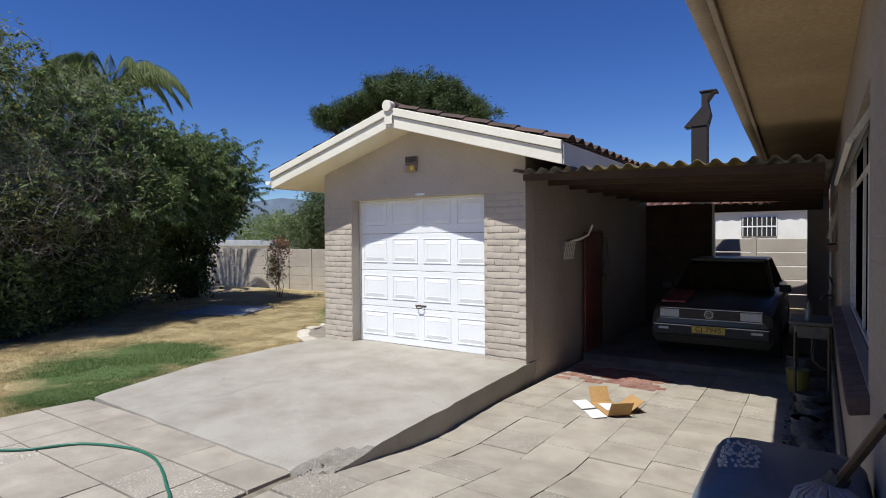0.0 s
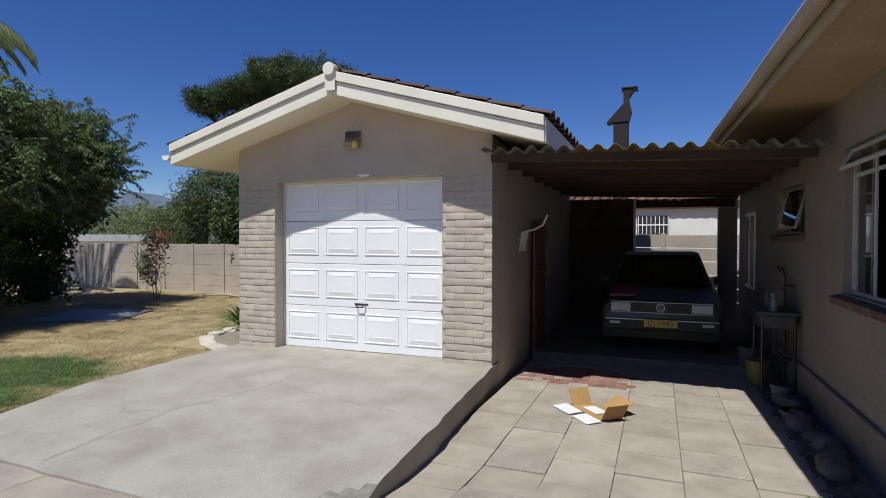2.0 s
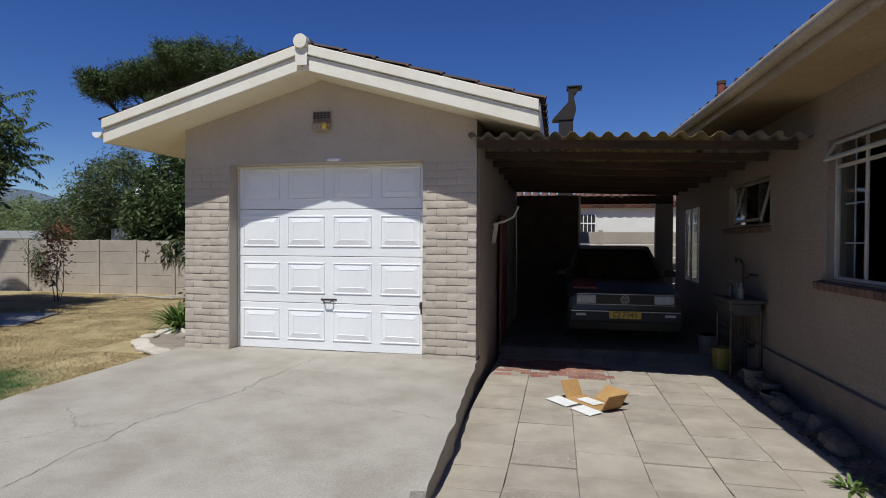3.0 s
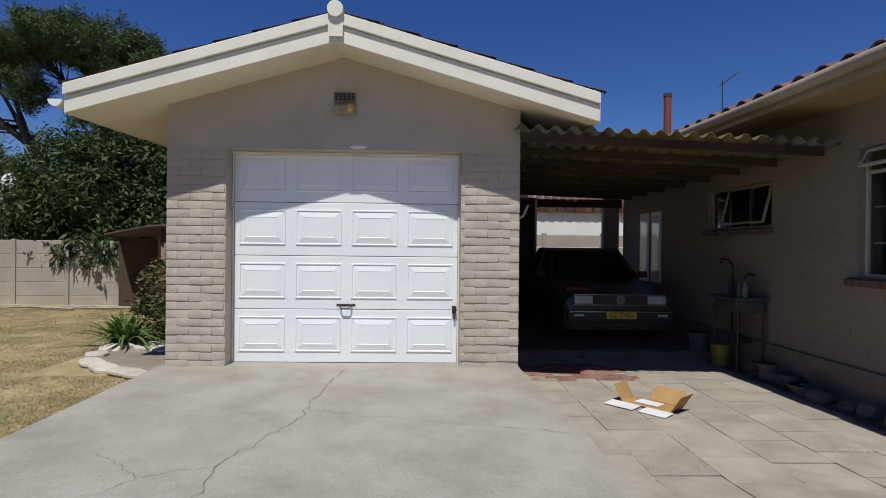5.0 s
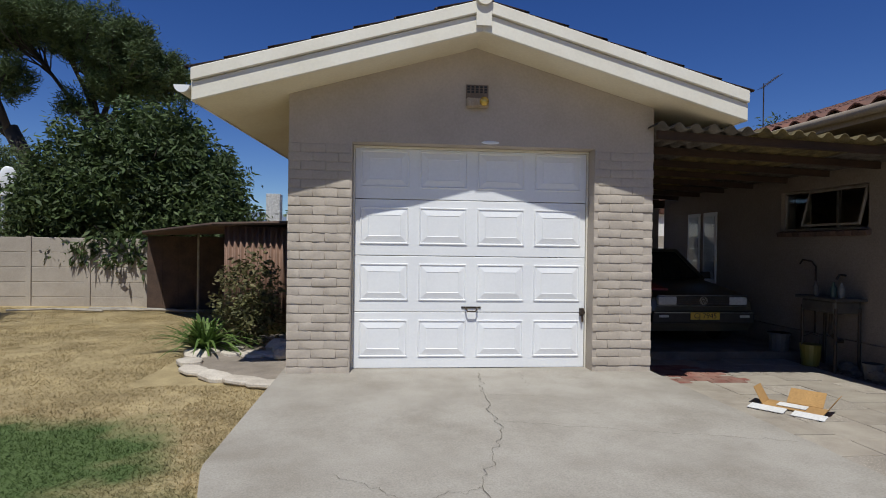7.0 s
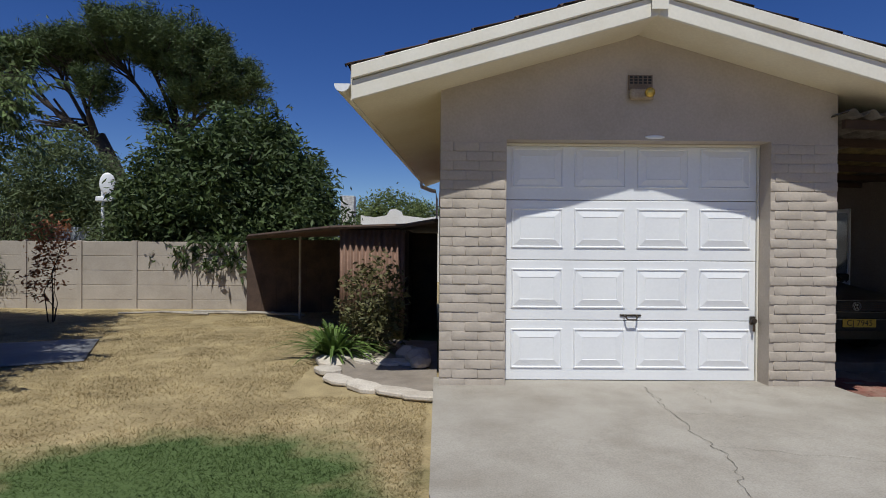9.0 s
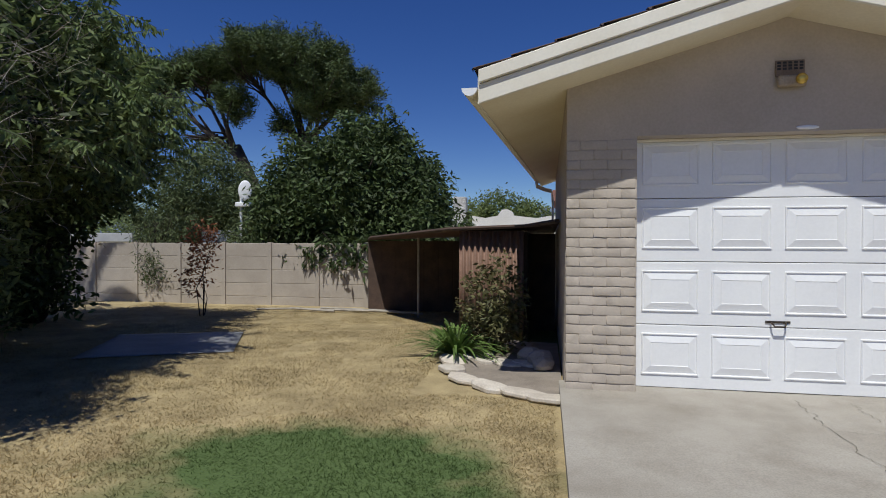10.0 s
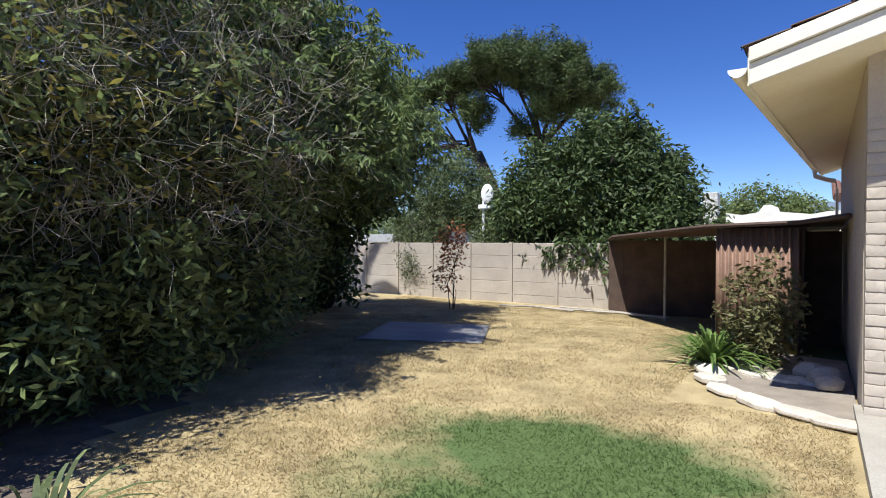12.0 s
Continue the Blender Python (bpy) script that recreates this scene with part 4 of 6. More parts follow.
# ---- shed between garage and fence ----
def lean_to():
    s = thing("lean_to_shed", (-8, 11, -0.2), "low lean-to shed of brown corrugated iron and dark boards", "shed")
    bm = bmesh.new()
    prism(bm, [(-10.3, 12.75), (-9.75, 11.2), (-7.9, 9.14), (-6.86, 9.10), (-6.42, 8.1), (-6.42, 12.75)], "z", 0, 0.03)
    for v in bm.verts:
        v.co.z += 1.36 + 0.035 * (v.co.x + 8.5) + 0.012 * (12 - v.co.y)
    part("roof", bm, RUST, s, "rusty flat iron roof sheet")
    part("roof_edge_board", one(tube, [(-10.3, 12.72, 1.30), (-9.75, 11.19, 1.325), (-7.9, 9.13, 1.425), (-6.86, 9.09, 1.46), (-6.44, 8.09, 1.485)], 0.03, 6), DARK_BOARD, s)
    bm = bmesh.new()
    n = 120
    a = [bm.verts.new((-7.80 + 0.92 * i / n, 9.24 + 0.022 * math.sin(i / n * 2 * math.pi * 11), -0.25)) for i in range(n + 1)]
    b = [bm.verts.new((v.co.x, v.co.y, 1.40)) for v in a]
    for i in range(n):
        bm.faces.new((a[i], a[i + 1], b[i + 1], b[i]))
    ob = part("corrugated_panel", bm, BROWN_IRON, s, "brown corrugated iron panel", True)
    ob.modifiers.new("thick", "SOLIDIFY").thickness = 0.003
    for k in range(9):
        part("board", one(box, -10.25 + k * 0.30, 12.55, -0.3, -9.951 + k * 0.30, 12.58, 1.275, 0.004), DARK_BOARD, s)
    part("board_side", one(box, -7.78, 9.35, -0.3, -7.74, 12.5, 1.38), DARK_BOARD, s)
    part("post", one(rod, (-8.95, 11.6, -0.3), (-8.95, 11.6, 1.33), 0.022), TWIG, s, "thin grey pole")
    part("rear_board", one(box, -6.88, 9.4, -0.3, -6.84, 12.5, 1.40), DARK_BOARD, s)
    part("inner_wall", one(box, -7.7, 10.4, -0.3, -6.43, 10.44, 1.38), DARK_BOARD, s)


lean_to()


# ---- plants ----
def quads(name, verts, mat, parent=None, label="", category="", kind=""):
    """Many loose four-cornered leaves as one mesh. verts: an array of n x 4 x 3."""
    n = len(verts)
    me = bpy.data.meshes.new(name)
    me.vertices.add(n * 4)
    me.vertices.foreach_set("co", verts.reshape(-1))
    me.loops.add(n * 4)
    me.loops.foreach_set("vertex_index", np.arange(n * 4))
    me.polygons.add(n)
    me.polygons.foreach_set("loop_start", np.arange(n) * 4)
    me.update()
    me.materials.append(mat)
    ob = new(name, me)
    if parent is not None:
        ob.parent = parent
        ob.matrix_parent_inverse = Matrix.Translation(parent.location).inverted()
    return tagged(ob, label, category, "", kind)


def leaves(rng, centres, spread, per, length, width, droop=0.3, lean=0.0):
    """Pointed leaves in clumps about the centres."""
    c = np.repeat(centres, per, axis=0)
    n = len(c)
    p = c + rng.normal(size=(n, 3)) * spread
    d = rng.normal(size=(n, 3))
    d[:, 2] = d[:, 2] * 0.6 - droop
    d /= np.linalg.norm(d, axis=1, keepdims=True)
    s = np.cross(d, rng.normal(size=(n, 3)))
    s /= np.linalg.norm(s, axis=1, keepdims=True) + 1e-9
    k = (0.6 + 0.8 * rng.random((n, 1)))
    tip, mid = p + d * length * k, p + d * length * k * 0.45
    return np.stack([p, mid + s * width * k, tip, mid - s * width * k], axis=1)


def shell(rng, blobs, count, inner=0.55):
    """Points in the outer part of a set of ellipsoids, shared out by size."""
    w = np.array([b[1][0] * b[1][1] + b[1][0] * b[1][2] for b in blobs])
    out = []
    for b, m in zip(blobs, (w / w.sum() * count).astype(int)):
        v = rng.normal(size=(m, 3))
        v /= np.linalg.norm(v, axis=1, keepdims=True)
        r = inner + (1.08 - inner) * rng.random((m, 1)) ** 0.6
        bump = 1 + 0.16 * np.sin(v[:, :1] * 7 + v[:, 1:2] * 5) * np.cos(v[:, 2:] * 6 + b[0][0])
        out.append(np.array(b[0]) + v * np.array(b[1]) * r * bump)
    return np.concatenate(out)


def limbs(rng, base, centres, count, r, mid_height, wiggle=0.25, sides=6):
    bm = bmesh.new()
    base = Vector(base)
    for i in rng.choice(len(centres), count, replace=False):
        e = Vector(centres[i])
        fork = base.lerp(e, 0.35)
        fork.z = max(fork.z, base.z + mid_height * (0.6 + 0.6 * rng.random()))
        pts = [base + Vector((rng.normal() * r, rng.normal() * r, -0.2)), base.lerp(fork, 0.5) + Vector(rng.normal(size=3) * wiggle * 0.4), fork, fork.lerp(e, 0.5) + Vector(rng.normal(size=3) * wiggle), e]
        tube(bm, pts, r * (0.6 + 0.5 * rng.random()), sides, 0.15)
    return bm


def tree(name, base, blobs, seed, clumps, per, spread, leaf, mat, label, limb=(14, 0.07, 1.0), droop=0.3, inner=0.55, floor=-0.1, category="tree", bare=None):
    rng = np.random.default_rng(seed)
    t = thing(name, base, label, category)
    c = shell(rng, blobs, clumps, inner)
    c = c[c[:, 2] > floor]
    part("trunk", limbs(rng, base, c, *limb), BARK, t, "", True)
    full = c if bare is None else c[~(bare(c) & (rng.random(len(c)) < 0.6))]
    quads("crown", leaves(rng, full, spread, per, *leaf, droop), mat, t)
    return t, c, rng


LEAF_DARK = leaf_material("olive_green_leaf", (0.215, 0.26, 0.10), (0.14, 0.185, 0.068), 0.5, 0.48)
# darker copy of the leaf, with the crown's inner shade put into its colour
LEAF_SHADE = leaf_material("shaded_inner_leaf", (0.05, 0.066, 0.028), (0.035, 0.048, 0.02), 0.4, 0.15)
LEAF_YELLOW = leaf_material("yellowing_leaf", (0.27, 0.22, 0.05), (0.17, 0.16, 0.045), 0.4, 0.4)
LEAF_DEEP = leaf_material("deep_green_leaf", (0.058, 0.09, 0.028), (0.08, 0.112, 0.036), 0.5)
LEAF_ROSE = leaf_material("rose_leaf", (0.13, 0.135, 0.055), (0.16, 0.12, 0.06), 0.45)
NEEDLE = leaf_material("pine_needle", (0.075, 0.11, 0.032), (0.045, 0.07, 0.022), 0.35, 0.1)
LEAF_PALE = leaf_material("grey_green_leaf", (0.12, 0.15, 0.06), (0.08, 0.11, 0.045), 0.35)
LEAF_RED = leaf_material("withered_red_leaf", (0.33, 0.13, 0.065), (0.22, 0.12, 0.06), 0.4)
BLADE = leaf_material("strap_leaf", (0.13, 0.20, 0.045), (0.09, 0.15, 0.035), 0.35)

# the overgrown tree that fills one side of the lawn
big_blobs = [((-11.1, 3.9, 2.1), (0.8, 0.9, 0.8)), ((-11.7, 5.9, 2.6), (0.8, 0.9, 0.7)), ((-12.6, 6.9, 3.2), (0.95, 1.15, 0.85)), ((-11.9, 4.7, 2.8), (0.9, 1.0, 0.9)), ((-11.6, 3.6, 0.9), (0.85, 1.0, 1.1)),
             ((-12.4, 5.0, 1.3), (1.2, 1.3, 1.5)), ((-12.3, 3.6, 0.5), (1.3, 1.2, 0.95)), ((-13.5, 5.2, 0.5), (1.5, 1.5, 1.0)), ((-15.4, 7.2, 0.5), (1.2, 1.3, 1.0)), ((-11.8, 1.9, 0.6), (1.4, 1.3, 1.2)),
             ((-13.2, 8.7, 3.0), (1.0, 1.2, 1.2)), ((-13.0, 3.7, 1.5), (2.1, 1.5, 2.2)), ((-12.9, 1.3, 1.6), (2.2, 2.2, 3.0)), ((-14.2, 6.1, 1.9), (1.75, 1.9, 2.3)), ((-16.4, 8.8, 2.0), (1.4, 1.6, 1.8)),
             ((-13.7, 5.6, 3.5), (1.9, 2.2, 1.7)), ((-13.0, 3.0, 3.7), (2.0, 2.2, 1.9)), ((-14.0, 8.4, 3.1), (1.45, 1.7, 1.2)),
             # first two masses sit mostly out of view, added to shade the lower leaves
             ((-11.6, 1.7, 2.3), (1.2, 0.9, 0.7)), ((-11.5, 2.7, 2.4), (0.9, 0.7, 0.5)), ((-12.5, 5.6, 4.0), (0.8, 1.0, 0.7))]
big, big_c, big_rng = tree("overgrown_tree", (-14.2, 5.2, -0.15), big_blobs, 3, 5600, 32, 0.11, (0.105, 0.017), LEAF_DARK,
                           "large overgrown olive-green tree with leaves down to the lawn", (46, 0.05, 1.4), 0.4, 0.5,
                           bare=lambda c: (c[:, 0] > -13.4) & (c[:, 1] > 2.6) & (c[:, 1] < 5.4) & (c[:, 2] > 1.3) & (c[:, 2] < 4.2))
# low core filled with these dark leaves to deepen the shade inside the crown
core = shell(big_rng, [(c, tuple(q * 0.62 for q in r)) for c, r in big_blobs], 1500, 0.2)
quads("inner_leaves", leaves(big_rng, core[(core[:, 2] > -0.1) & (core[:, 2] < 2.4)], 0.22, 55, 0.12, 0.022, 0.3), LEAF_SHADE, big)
pick = big_c[(big_c[:, 1] < 4.2) & (big_c[:, 2] > 1.4) & (big_c[:, 0] > -13)]
quads("yellow_leaves", leaves(big_rng, pick, 0.2, 9, 0.085, 0.015, 0.2), LEAF_YELLOW, big, "yellowing leaves")


def sprays(rng, centres, count, parent, lean, length=0.75):
    """Leafy shoots that stand out of the crown: a bent stem with drooping leaves in pairs."""
    bm, vs = bmesh.new(), []
    for i in rng.choice(len(centres), count):
        p = Vector(centres[i])
        d = (Vector(rng.normal(size=3) * 0.55) + Vector(lean)).normalized()
        pts = [p]
        for k in range(6):
            d = (d + Vector(rng.normal(size=3) * 0.12) + Vector((0, 0, -0.09))).normalized()
            pts.append(pts[-1] + d * length / 6 * (0.7 + 0.6 * rng.random()))
            side = d.cross(Vector((0, 0, 1))).normalized()
            for j in range(5):
                for sgn in (-1, 1):
                    q = pts[-2].lerp(pts[-1], j / 5)
                    e = (side * sgn * (0.5 + 0.5 * rng.random()) + d * 0.5 * rng.random() + Vector((0, 0, -0.3 - 0.9 * rng.random())) + Vector(rng.normal(size=3) * 0.3)).normalized()
                    w = e.cross(Vector(rng.normal(size=3))).normalized() * 0.016
                    ln = 0.09 + 0.06 * rng.random()
                    vs.append([list(q), list(q + e * ln * 0.45 + w), list(q + e * ln), list(q + e * ln * 0.45 - w)])
        tube(bm, pts, 0.006, 4, 0.3)
    part("shoot_stems", bm, BARK, parent)["kind"] = "stuff"
    quads("shoot_leaves", np.array(vs), LEAF_SHOOT, parent, "fresh green leaves on drooping shoots")


LEAF_SHOOT = leaf_material("fresh_shoot_leaf", (0.17, 0.225, 0.08), (0.11, 0.16, 0.055), 0.45, 0.35)
sprays(big_rng, big_c[(big_c[:, 0] > -13.6) & (big_c[:, 1] > 4.2) & (big_c[:, 2] > 2.0)], 420, big, (0.9, 0.25, 0.1))
sprays(big_rng, big_c[(big_c[:, 2] > 3.2) & (big_c[:, 1] > 2)], 380, big, (0.35, -0.1, 0.5), 0.55)
sprays(big_rng, big_c[(big_c[:, 2] > 2.2) & (big_c[:, 1] > 6.5)], 200, big, (0.6, -0.3, 0.4))


def twigs(rng, centres, count, parent, name="dry_twig_tangle"):
    """Bare grey twigs: bent tapering strips that stand out of the crown."""
    bm = bmesh.new()
    for i in rng.choice(len(centres), count):
        p = Vector(centres[i]) + Vector(rng.normal(size=3) * 0.2)
        d = Vector(rng.normal(size=3) + np.array([0.9, -0.4, 0.25])).normalized()
        for fork in range(2):
            pts, q, e = [], p.copy(), (d + Vector(rng.normal(size=3) * 0.45)).normalized()
            for k in range(5):
                pts.append(q.copy())
                e = (e + Vector(rng.normal(size=3) * 0.24)).normalized()
                q = q + e * (0.07 + 0.07 * rng.random())
            tube(bm, pts, 0.0034, 3, 0.35)
    return part(name, bm, TWIG, parent, "bare grey twigs")


dry = big_c[(big_c[:, 0] > -14.4) & (big_c[:, 1] > 2.2) & (big_c[:, 1] < 6.0) & (big_c[:, 2] > 1.2)]
twigs(big_rng, dry, 5200, big)
tree("broad_leaved_tree", (-15.3, 9.5, -0.2), [((-14.7, 9.5, 2.5), (1.0, 1.1, 1.0)), ((-13.8, 9.4, 2.7), (0.7, 0.8, 0.7)), ((-15.4, 9.2, 1.0), (1.1, 0.8, 1.3)), ((-14.9, 9.2, 3.2), (0.9, 0.9, 0.7))],
     41, 620, 34, 0.12, (0.13, 0.03), LEAF_DEEP, "dense broad-leaved green tree beside the overgrown one", (14, 0.06, 1.0), 0.4, 0.4)

# leafy tree that hangs over the fence
tree("leafy_tree", (-11.3, 14.6, -0.3), [((-11.6, 14.4, 2.3), (1.7, 1.4, 1.5)), ((-10.9, 14.5, 3.2), (1.1, 1.2, 1.15)), ((-9.75, 14.6, 2.3), (0.8, 1.0, 1.1)), ((-12.5, 14.0, 1.9), (0.95, 1.0, 0.8)), ((-10.3, 14.2, 1.6), (1.7, 1.1, 0.75))],
     5, 2100, 30, 0.13, (0.16, 0.026), LEAF_DEEP, "dense dark green tree overhanging the fence", (16, 0.07, 1.0), 0.55, 0.5, 0.9)
tree("trailing_leaves", (-11.8, 13.6, 1.0), [((-11.0, 12.95, 1.0), (1.35, 0.16, 0.42))], 6, 85, 16, 0.08, (0.18, 0.028), LEAF_DEEP, "leafy shoots trailing over the fence", (10, 0.012, 0.3), 0.8, 0.3, 0.45, "shoots")
tree("trailing_pepper_branch", (-16.0, 13.5, 1.2), [((-15.5, 12.78, 0.75), (0.42, 0.16, 0.75)), ((-15.8, 13.6, 1.5), (0.9, 0.6, 0.65))], 7, 110, 22, 0.08, (0.10, 0.010), LEAF_PALE, "pale green branch trailing over the fence", (14, 0.012, 0.5), 0.9, 0.2, 0.05, "branch")
tree("grey_green_tree", (-17.2, 17.5, -0.3), [((-17.2, 17.5, 2.9), (1.5, 1.3, 1.35)), ((-18.3, 17.3, 1.9), (1.2, 1.0, 1.0)), ((-15.6, 17.2, 2.1), (1.1, 0.9, 0.9)), ((-14.6, 16.4, 1.5), (1.0, 0.8, 0.8))], 8, 1300, 30, 0.14, (0.16, 0.018), LEAF_PALE, "feathery grey-green tree behind the fence", (16, 0.06, 1.2), 0.6, 0.4)
tree("distant_round_tree", (-9.5, 40, -0.3), [((-9.6, 40, 3.0), (2.3, 1.6, 1.7)), ((-7.6, 40, 2.6), (1.5, 1.4, 1.4)), ((-11.0, 40, 2.6), (1.2, 1.2, 1.2))], 9, 500, 26, 0.22, (0.22, 0.05), LEAF_DARK, "rounded green tree beyond the neighbour's roof", (10, 0.1, 1.0))
tree("distant_roadside_tree", (-28, 24, -0.3), [((-27, 23, 1.6), (3.0, 1.5, 1.4)), ((-23.5, 21, 1.5), (2.2, 1.4, 1.2)), ((-31, 25, 1.9), (3, 2, 1.6))], 10, 700, 24, 0.2, (0.2, 0.03), LEAF_DARK, "leafy green hedge trees beyond the fence", (10, 0.08, 0.8))
tree("roof_tree", (14, 26, -0.3), [((13.6, 26, 6.2), (2.0, 1.6, 1.1))], 19, 160, 26, 0.2, (0.22, 0.03), NEEDLE, "treetop showing above the house roof", (10, 0.1, 5.0))


def umbrella_pine():
    """Two leaning stems: one bears an airy crown, the other a dense dome."""
    rng = np.random.default_rng(12)
    t = thing("umbrella_pine", (-18.4, 24, -0.3), "tall umbrella pine with two stems and a dark domed crown", "tree")
    airy = [((-21.1, 24, 9.1), (1.25, 1.8, 0.5)), ((-23.6, 23.6, 8.6), (0.95, 1.3, 0.65)), ((-19.9, 23.4, 7.3), (0.62, 0.8, 0.8)), ((-22.4, 24.4, 8.9), (0.9, 1.4, 0.4))]
    dome = [((-18.6, 24.2, 9.45), (1.6, 2.6, 0.75)), ((-17.0, 24.4, 9.0), (1.9, 3.2, 1.0)), ((-15.5, 25.0, 8.15), (1.5, 3.0, 0.95)), ((-16.2, 24, 7.3), (1.3, 1.6, 0.7)), ((-17.7, 23.6, 6.35), (0.5, 0.6, 0.45))]
    cs = np.concatenate([shell(rng, airy, 300, 0.3), shell(rng, dome, 640, 0.35)])
    bm = bmesh.new()
    tube(bm, [(-18.3, 24, -0.4), (-18.8, 24, 2.0), (-19.4, 24, 3.9), (-20.2, 24, 5.5)], 0.36, 10, 0.75)
    tube(bm, [(-17.6, 24.2, -0.4), (-17.2, 24.2, 3.0), (-17.0, 24.2, 5.9)], 0.34, 10, 0.7)
    left, right = Vector((-20.2, 24, 5.4)), Vector((-17.0, 24.2, 5.7))
    ends = []
    for fork, tips in ((left, [(-22.9, 24, 7.7), (-24.0, 23.6, 8.4), (-21.6, 24, 8.9), (-20.2, 23.5, 7.4), (-22.3, 24.4, 8.6), (-22.0, 24, 7.0)]), (right, [(-19.5, 24, 8.7), (-18.6, 24.2, 9.2), (-17.6, 24.2, 8.9), (-16.4, 24.4, 8.4), (-15.2, 25, 8.0), (-16.2, 24, 7.2), (-17.8, 23.6, 6.5)])):
        for tip in tips:
            e = Vector(tip)
            mid = fork.lerp(e, 0.5) + Vector((rng.normal() * 0.15, rng.normal() * 0.3, -0.15 - 0.2 * rng.random()))
            tube(bm, [fork + Vector((0, 0, -0.2)), fork.lerp(mid, 0.5) + Vector((0, 0, -0.05)), mid, e], 0.15, 7, 0.3)
            ends += [(mid, e)]
    for i in rng.choice(len(cs), 170, replace=False):
        e = Vector(cs[i])
        mid, tip = min(ends, key=lambda q: (q[1] - e).length)
        p = mid.lerp(tip, 0.2 + 0.7 * rng.random())
        tube(bm, [p, p.lerp(e, 0.5) + Vector(rng.normal(size=3) * 0.15), e], 0.042, 4, 0.3)
    for k in range(14):
        p = Vector((-20.4 - 0.8 * rng.random(), 24, 5.6 + 0.7 * rng.random()))
        tube(bm, [p, p + Vector((-0.7 - rng.random(), rng.normal() * 0.3, 0.1)), p + Vector((-1.4 - rng.random(), rng.normal() * 0.3, 0.1 + 0.3 * rng.random()))], 0.045, 4, 0.2)
    part("trunk", bm, BARK, t, "dark leaning stems and bare limbs", True)
    quads("crown", leaves(rng, cs, 0.15, 150, 0.20, 0.016, -0.5), NEEDLE, t)


umbrella_pine()


def palm():
    rng = np.random.default_rng(14)
    t = thing("palm_tree", (-18.7, 8.8, -0.2), "palm with arching fronds above the overgrown tree", "palm")
    top = Vector((-18.7, 8.9, 6.3))
    part("trunk", one(tube, [(-18.7, 8.8, -0.3), (-18.7, 8.7, 3), top], 0.16, 8, 0.8), BARK, t)
    for k in range(17):
        a = k * 2 * math.pi / 17 + 0.3
        ln = 1.9 + 0.5 * rng.random()
        pts = [top + Vector((math.cos(a) * ln * s, math.sin(a) * ln * s, 1.25 * math.sin(s * 2.3) - 0.75 * s * s)) for s in np.linspace(0, 1, 9)]
        f = part("frond", one(tube, pts, 0.018, 4, 0.3), LEAF_DARK, t)
        vs = []
        for i in range(220):
            s = 0.12 + 0.88 * i / 220
            j = min(int(s * 8), 7)
            q = pts[j].lerp(pts[j + 1], s * 8 - j)
            side = Vector((-math.sin(a), math.cos(a), 0)) * (1 if i % 2 else -1)
            tip = q + side * (0.30 * (1.1 - s)) + Vector((math.cos(a) * 0.18, math.sin(a) * 0.18, -0.36 - 0.16 * rng.random()))
            w = Vector((math.cos(a), math.sin(a), 0)) * 0.02
            m = q.lerp(tip, 0.5)
            vs.append([q, m + w, tip, m - w])
        ob = quads("frond_blade", np.array([[list(v) for v in r] for r in vs]), LEAF_DARK)
        ob.parent = f


palm()


def sapling():
    t, c, rng = tree("withered_sapling", (-13.0, 10.9, -0.18), [((-13.1, 10.95, 1.2), (0.34, 0.3, 0.45)), ((-13.2, 10.9, 0.5), (0.2, 0.2, 0.3))], 15, 46, 16, 0.08, (0.09, 0.017), LEAF_RED, "thin young tree with withered red-brown leaves", (5, 0.012, 0.8), 0.4, 0.2)


sapling()
# rose bush and strap-leaved clump in the stone-edged bed
tree("rose_bush", (-7.2, 8.3, -0.15), [((-7.22, 8.25, 0.55), (0.38, 0.3, 0.5)), ((-7.15, 8.25, 0.2), (0.33, 0.3, 0.35))], 16, 150, 16, 0.06, (0.075, 0.016), LEAF_ROSE, "leggy rose bush in front of the corrugated shed", (26, 0.010, 0.3), 0.2, 0.3, -0.1, "bush")


def strap_clump(name, at, n, length, seed, mat, label, width=0.02):
    rng = np.random.default_rng(seed)
    t = thing(name, at, label, "plant")
    vs = []
    for k in range(n):
        a, el = rng.random() * 2 * math.pi, 0.5 + 0.9 * rng.random()
        ln = length * (0.6 + 0.5 * rng.random())
        o = np.array(at) + np.array([math.cos(a), math.sin(a), 0]) * 0.08 * rng.random()
        side = np.array([-math.sin(a), math.cos(a), 0]) * width
        prev, pw = o, side
        for s in range(1, 6):
            f = s / 5
            q = o + np.array([math.cos(a) * math.cos(el) * ln * f, math.sin(a) * math.cos(el) * ln * f, ln * (math.sin(el) * f - 0.55 * f * f)])
            w = side * (1 - f) ** 0.6
            vs.append([prev - pw, prev + pw, q + w, q - w])
            prev, pw = q, w
    quads("strap_leaves", np.array(vs), mat, t)


strap_clump("strap_leaf_clump", (-7.66, 8.0, -0.14), 150, 0.95, 20, BLADE, "bright green strap-leaved clump in the bed", 0.027)
strap_clump("strap_leaf_clump", (-9.55, 2.25, -0.16), 26, 0.75, 21, LEAF_PALE, "pale strap-leaved plant at the lawn's edge", 0.022)
strap_clump("weed", (-0.05, 4.35, -0.33), 26, 0.17, 22, BLADE, "small green weed at the paving's edge", 0.016)
strap_clump("weed", (0.12, 3.75, -0.3), 22, 0.16, 23, BLADE, "small green weed at the paving's edge", 0.016)


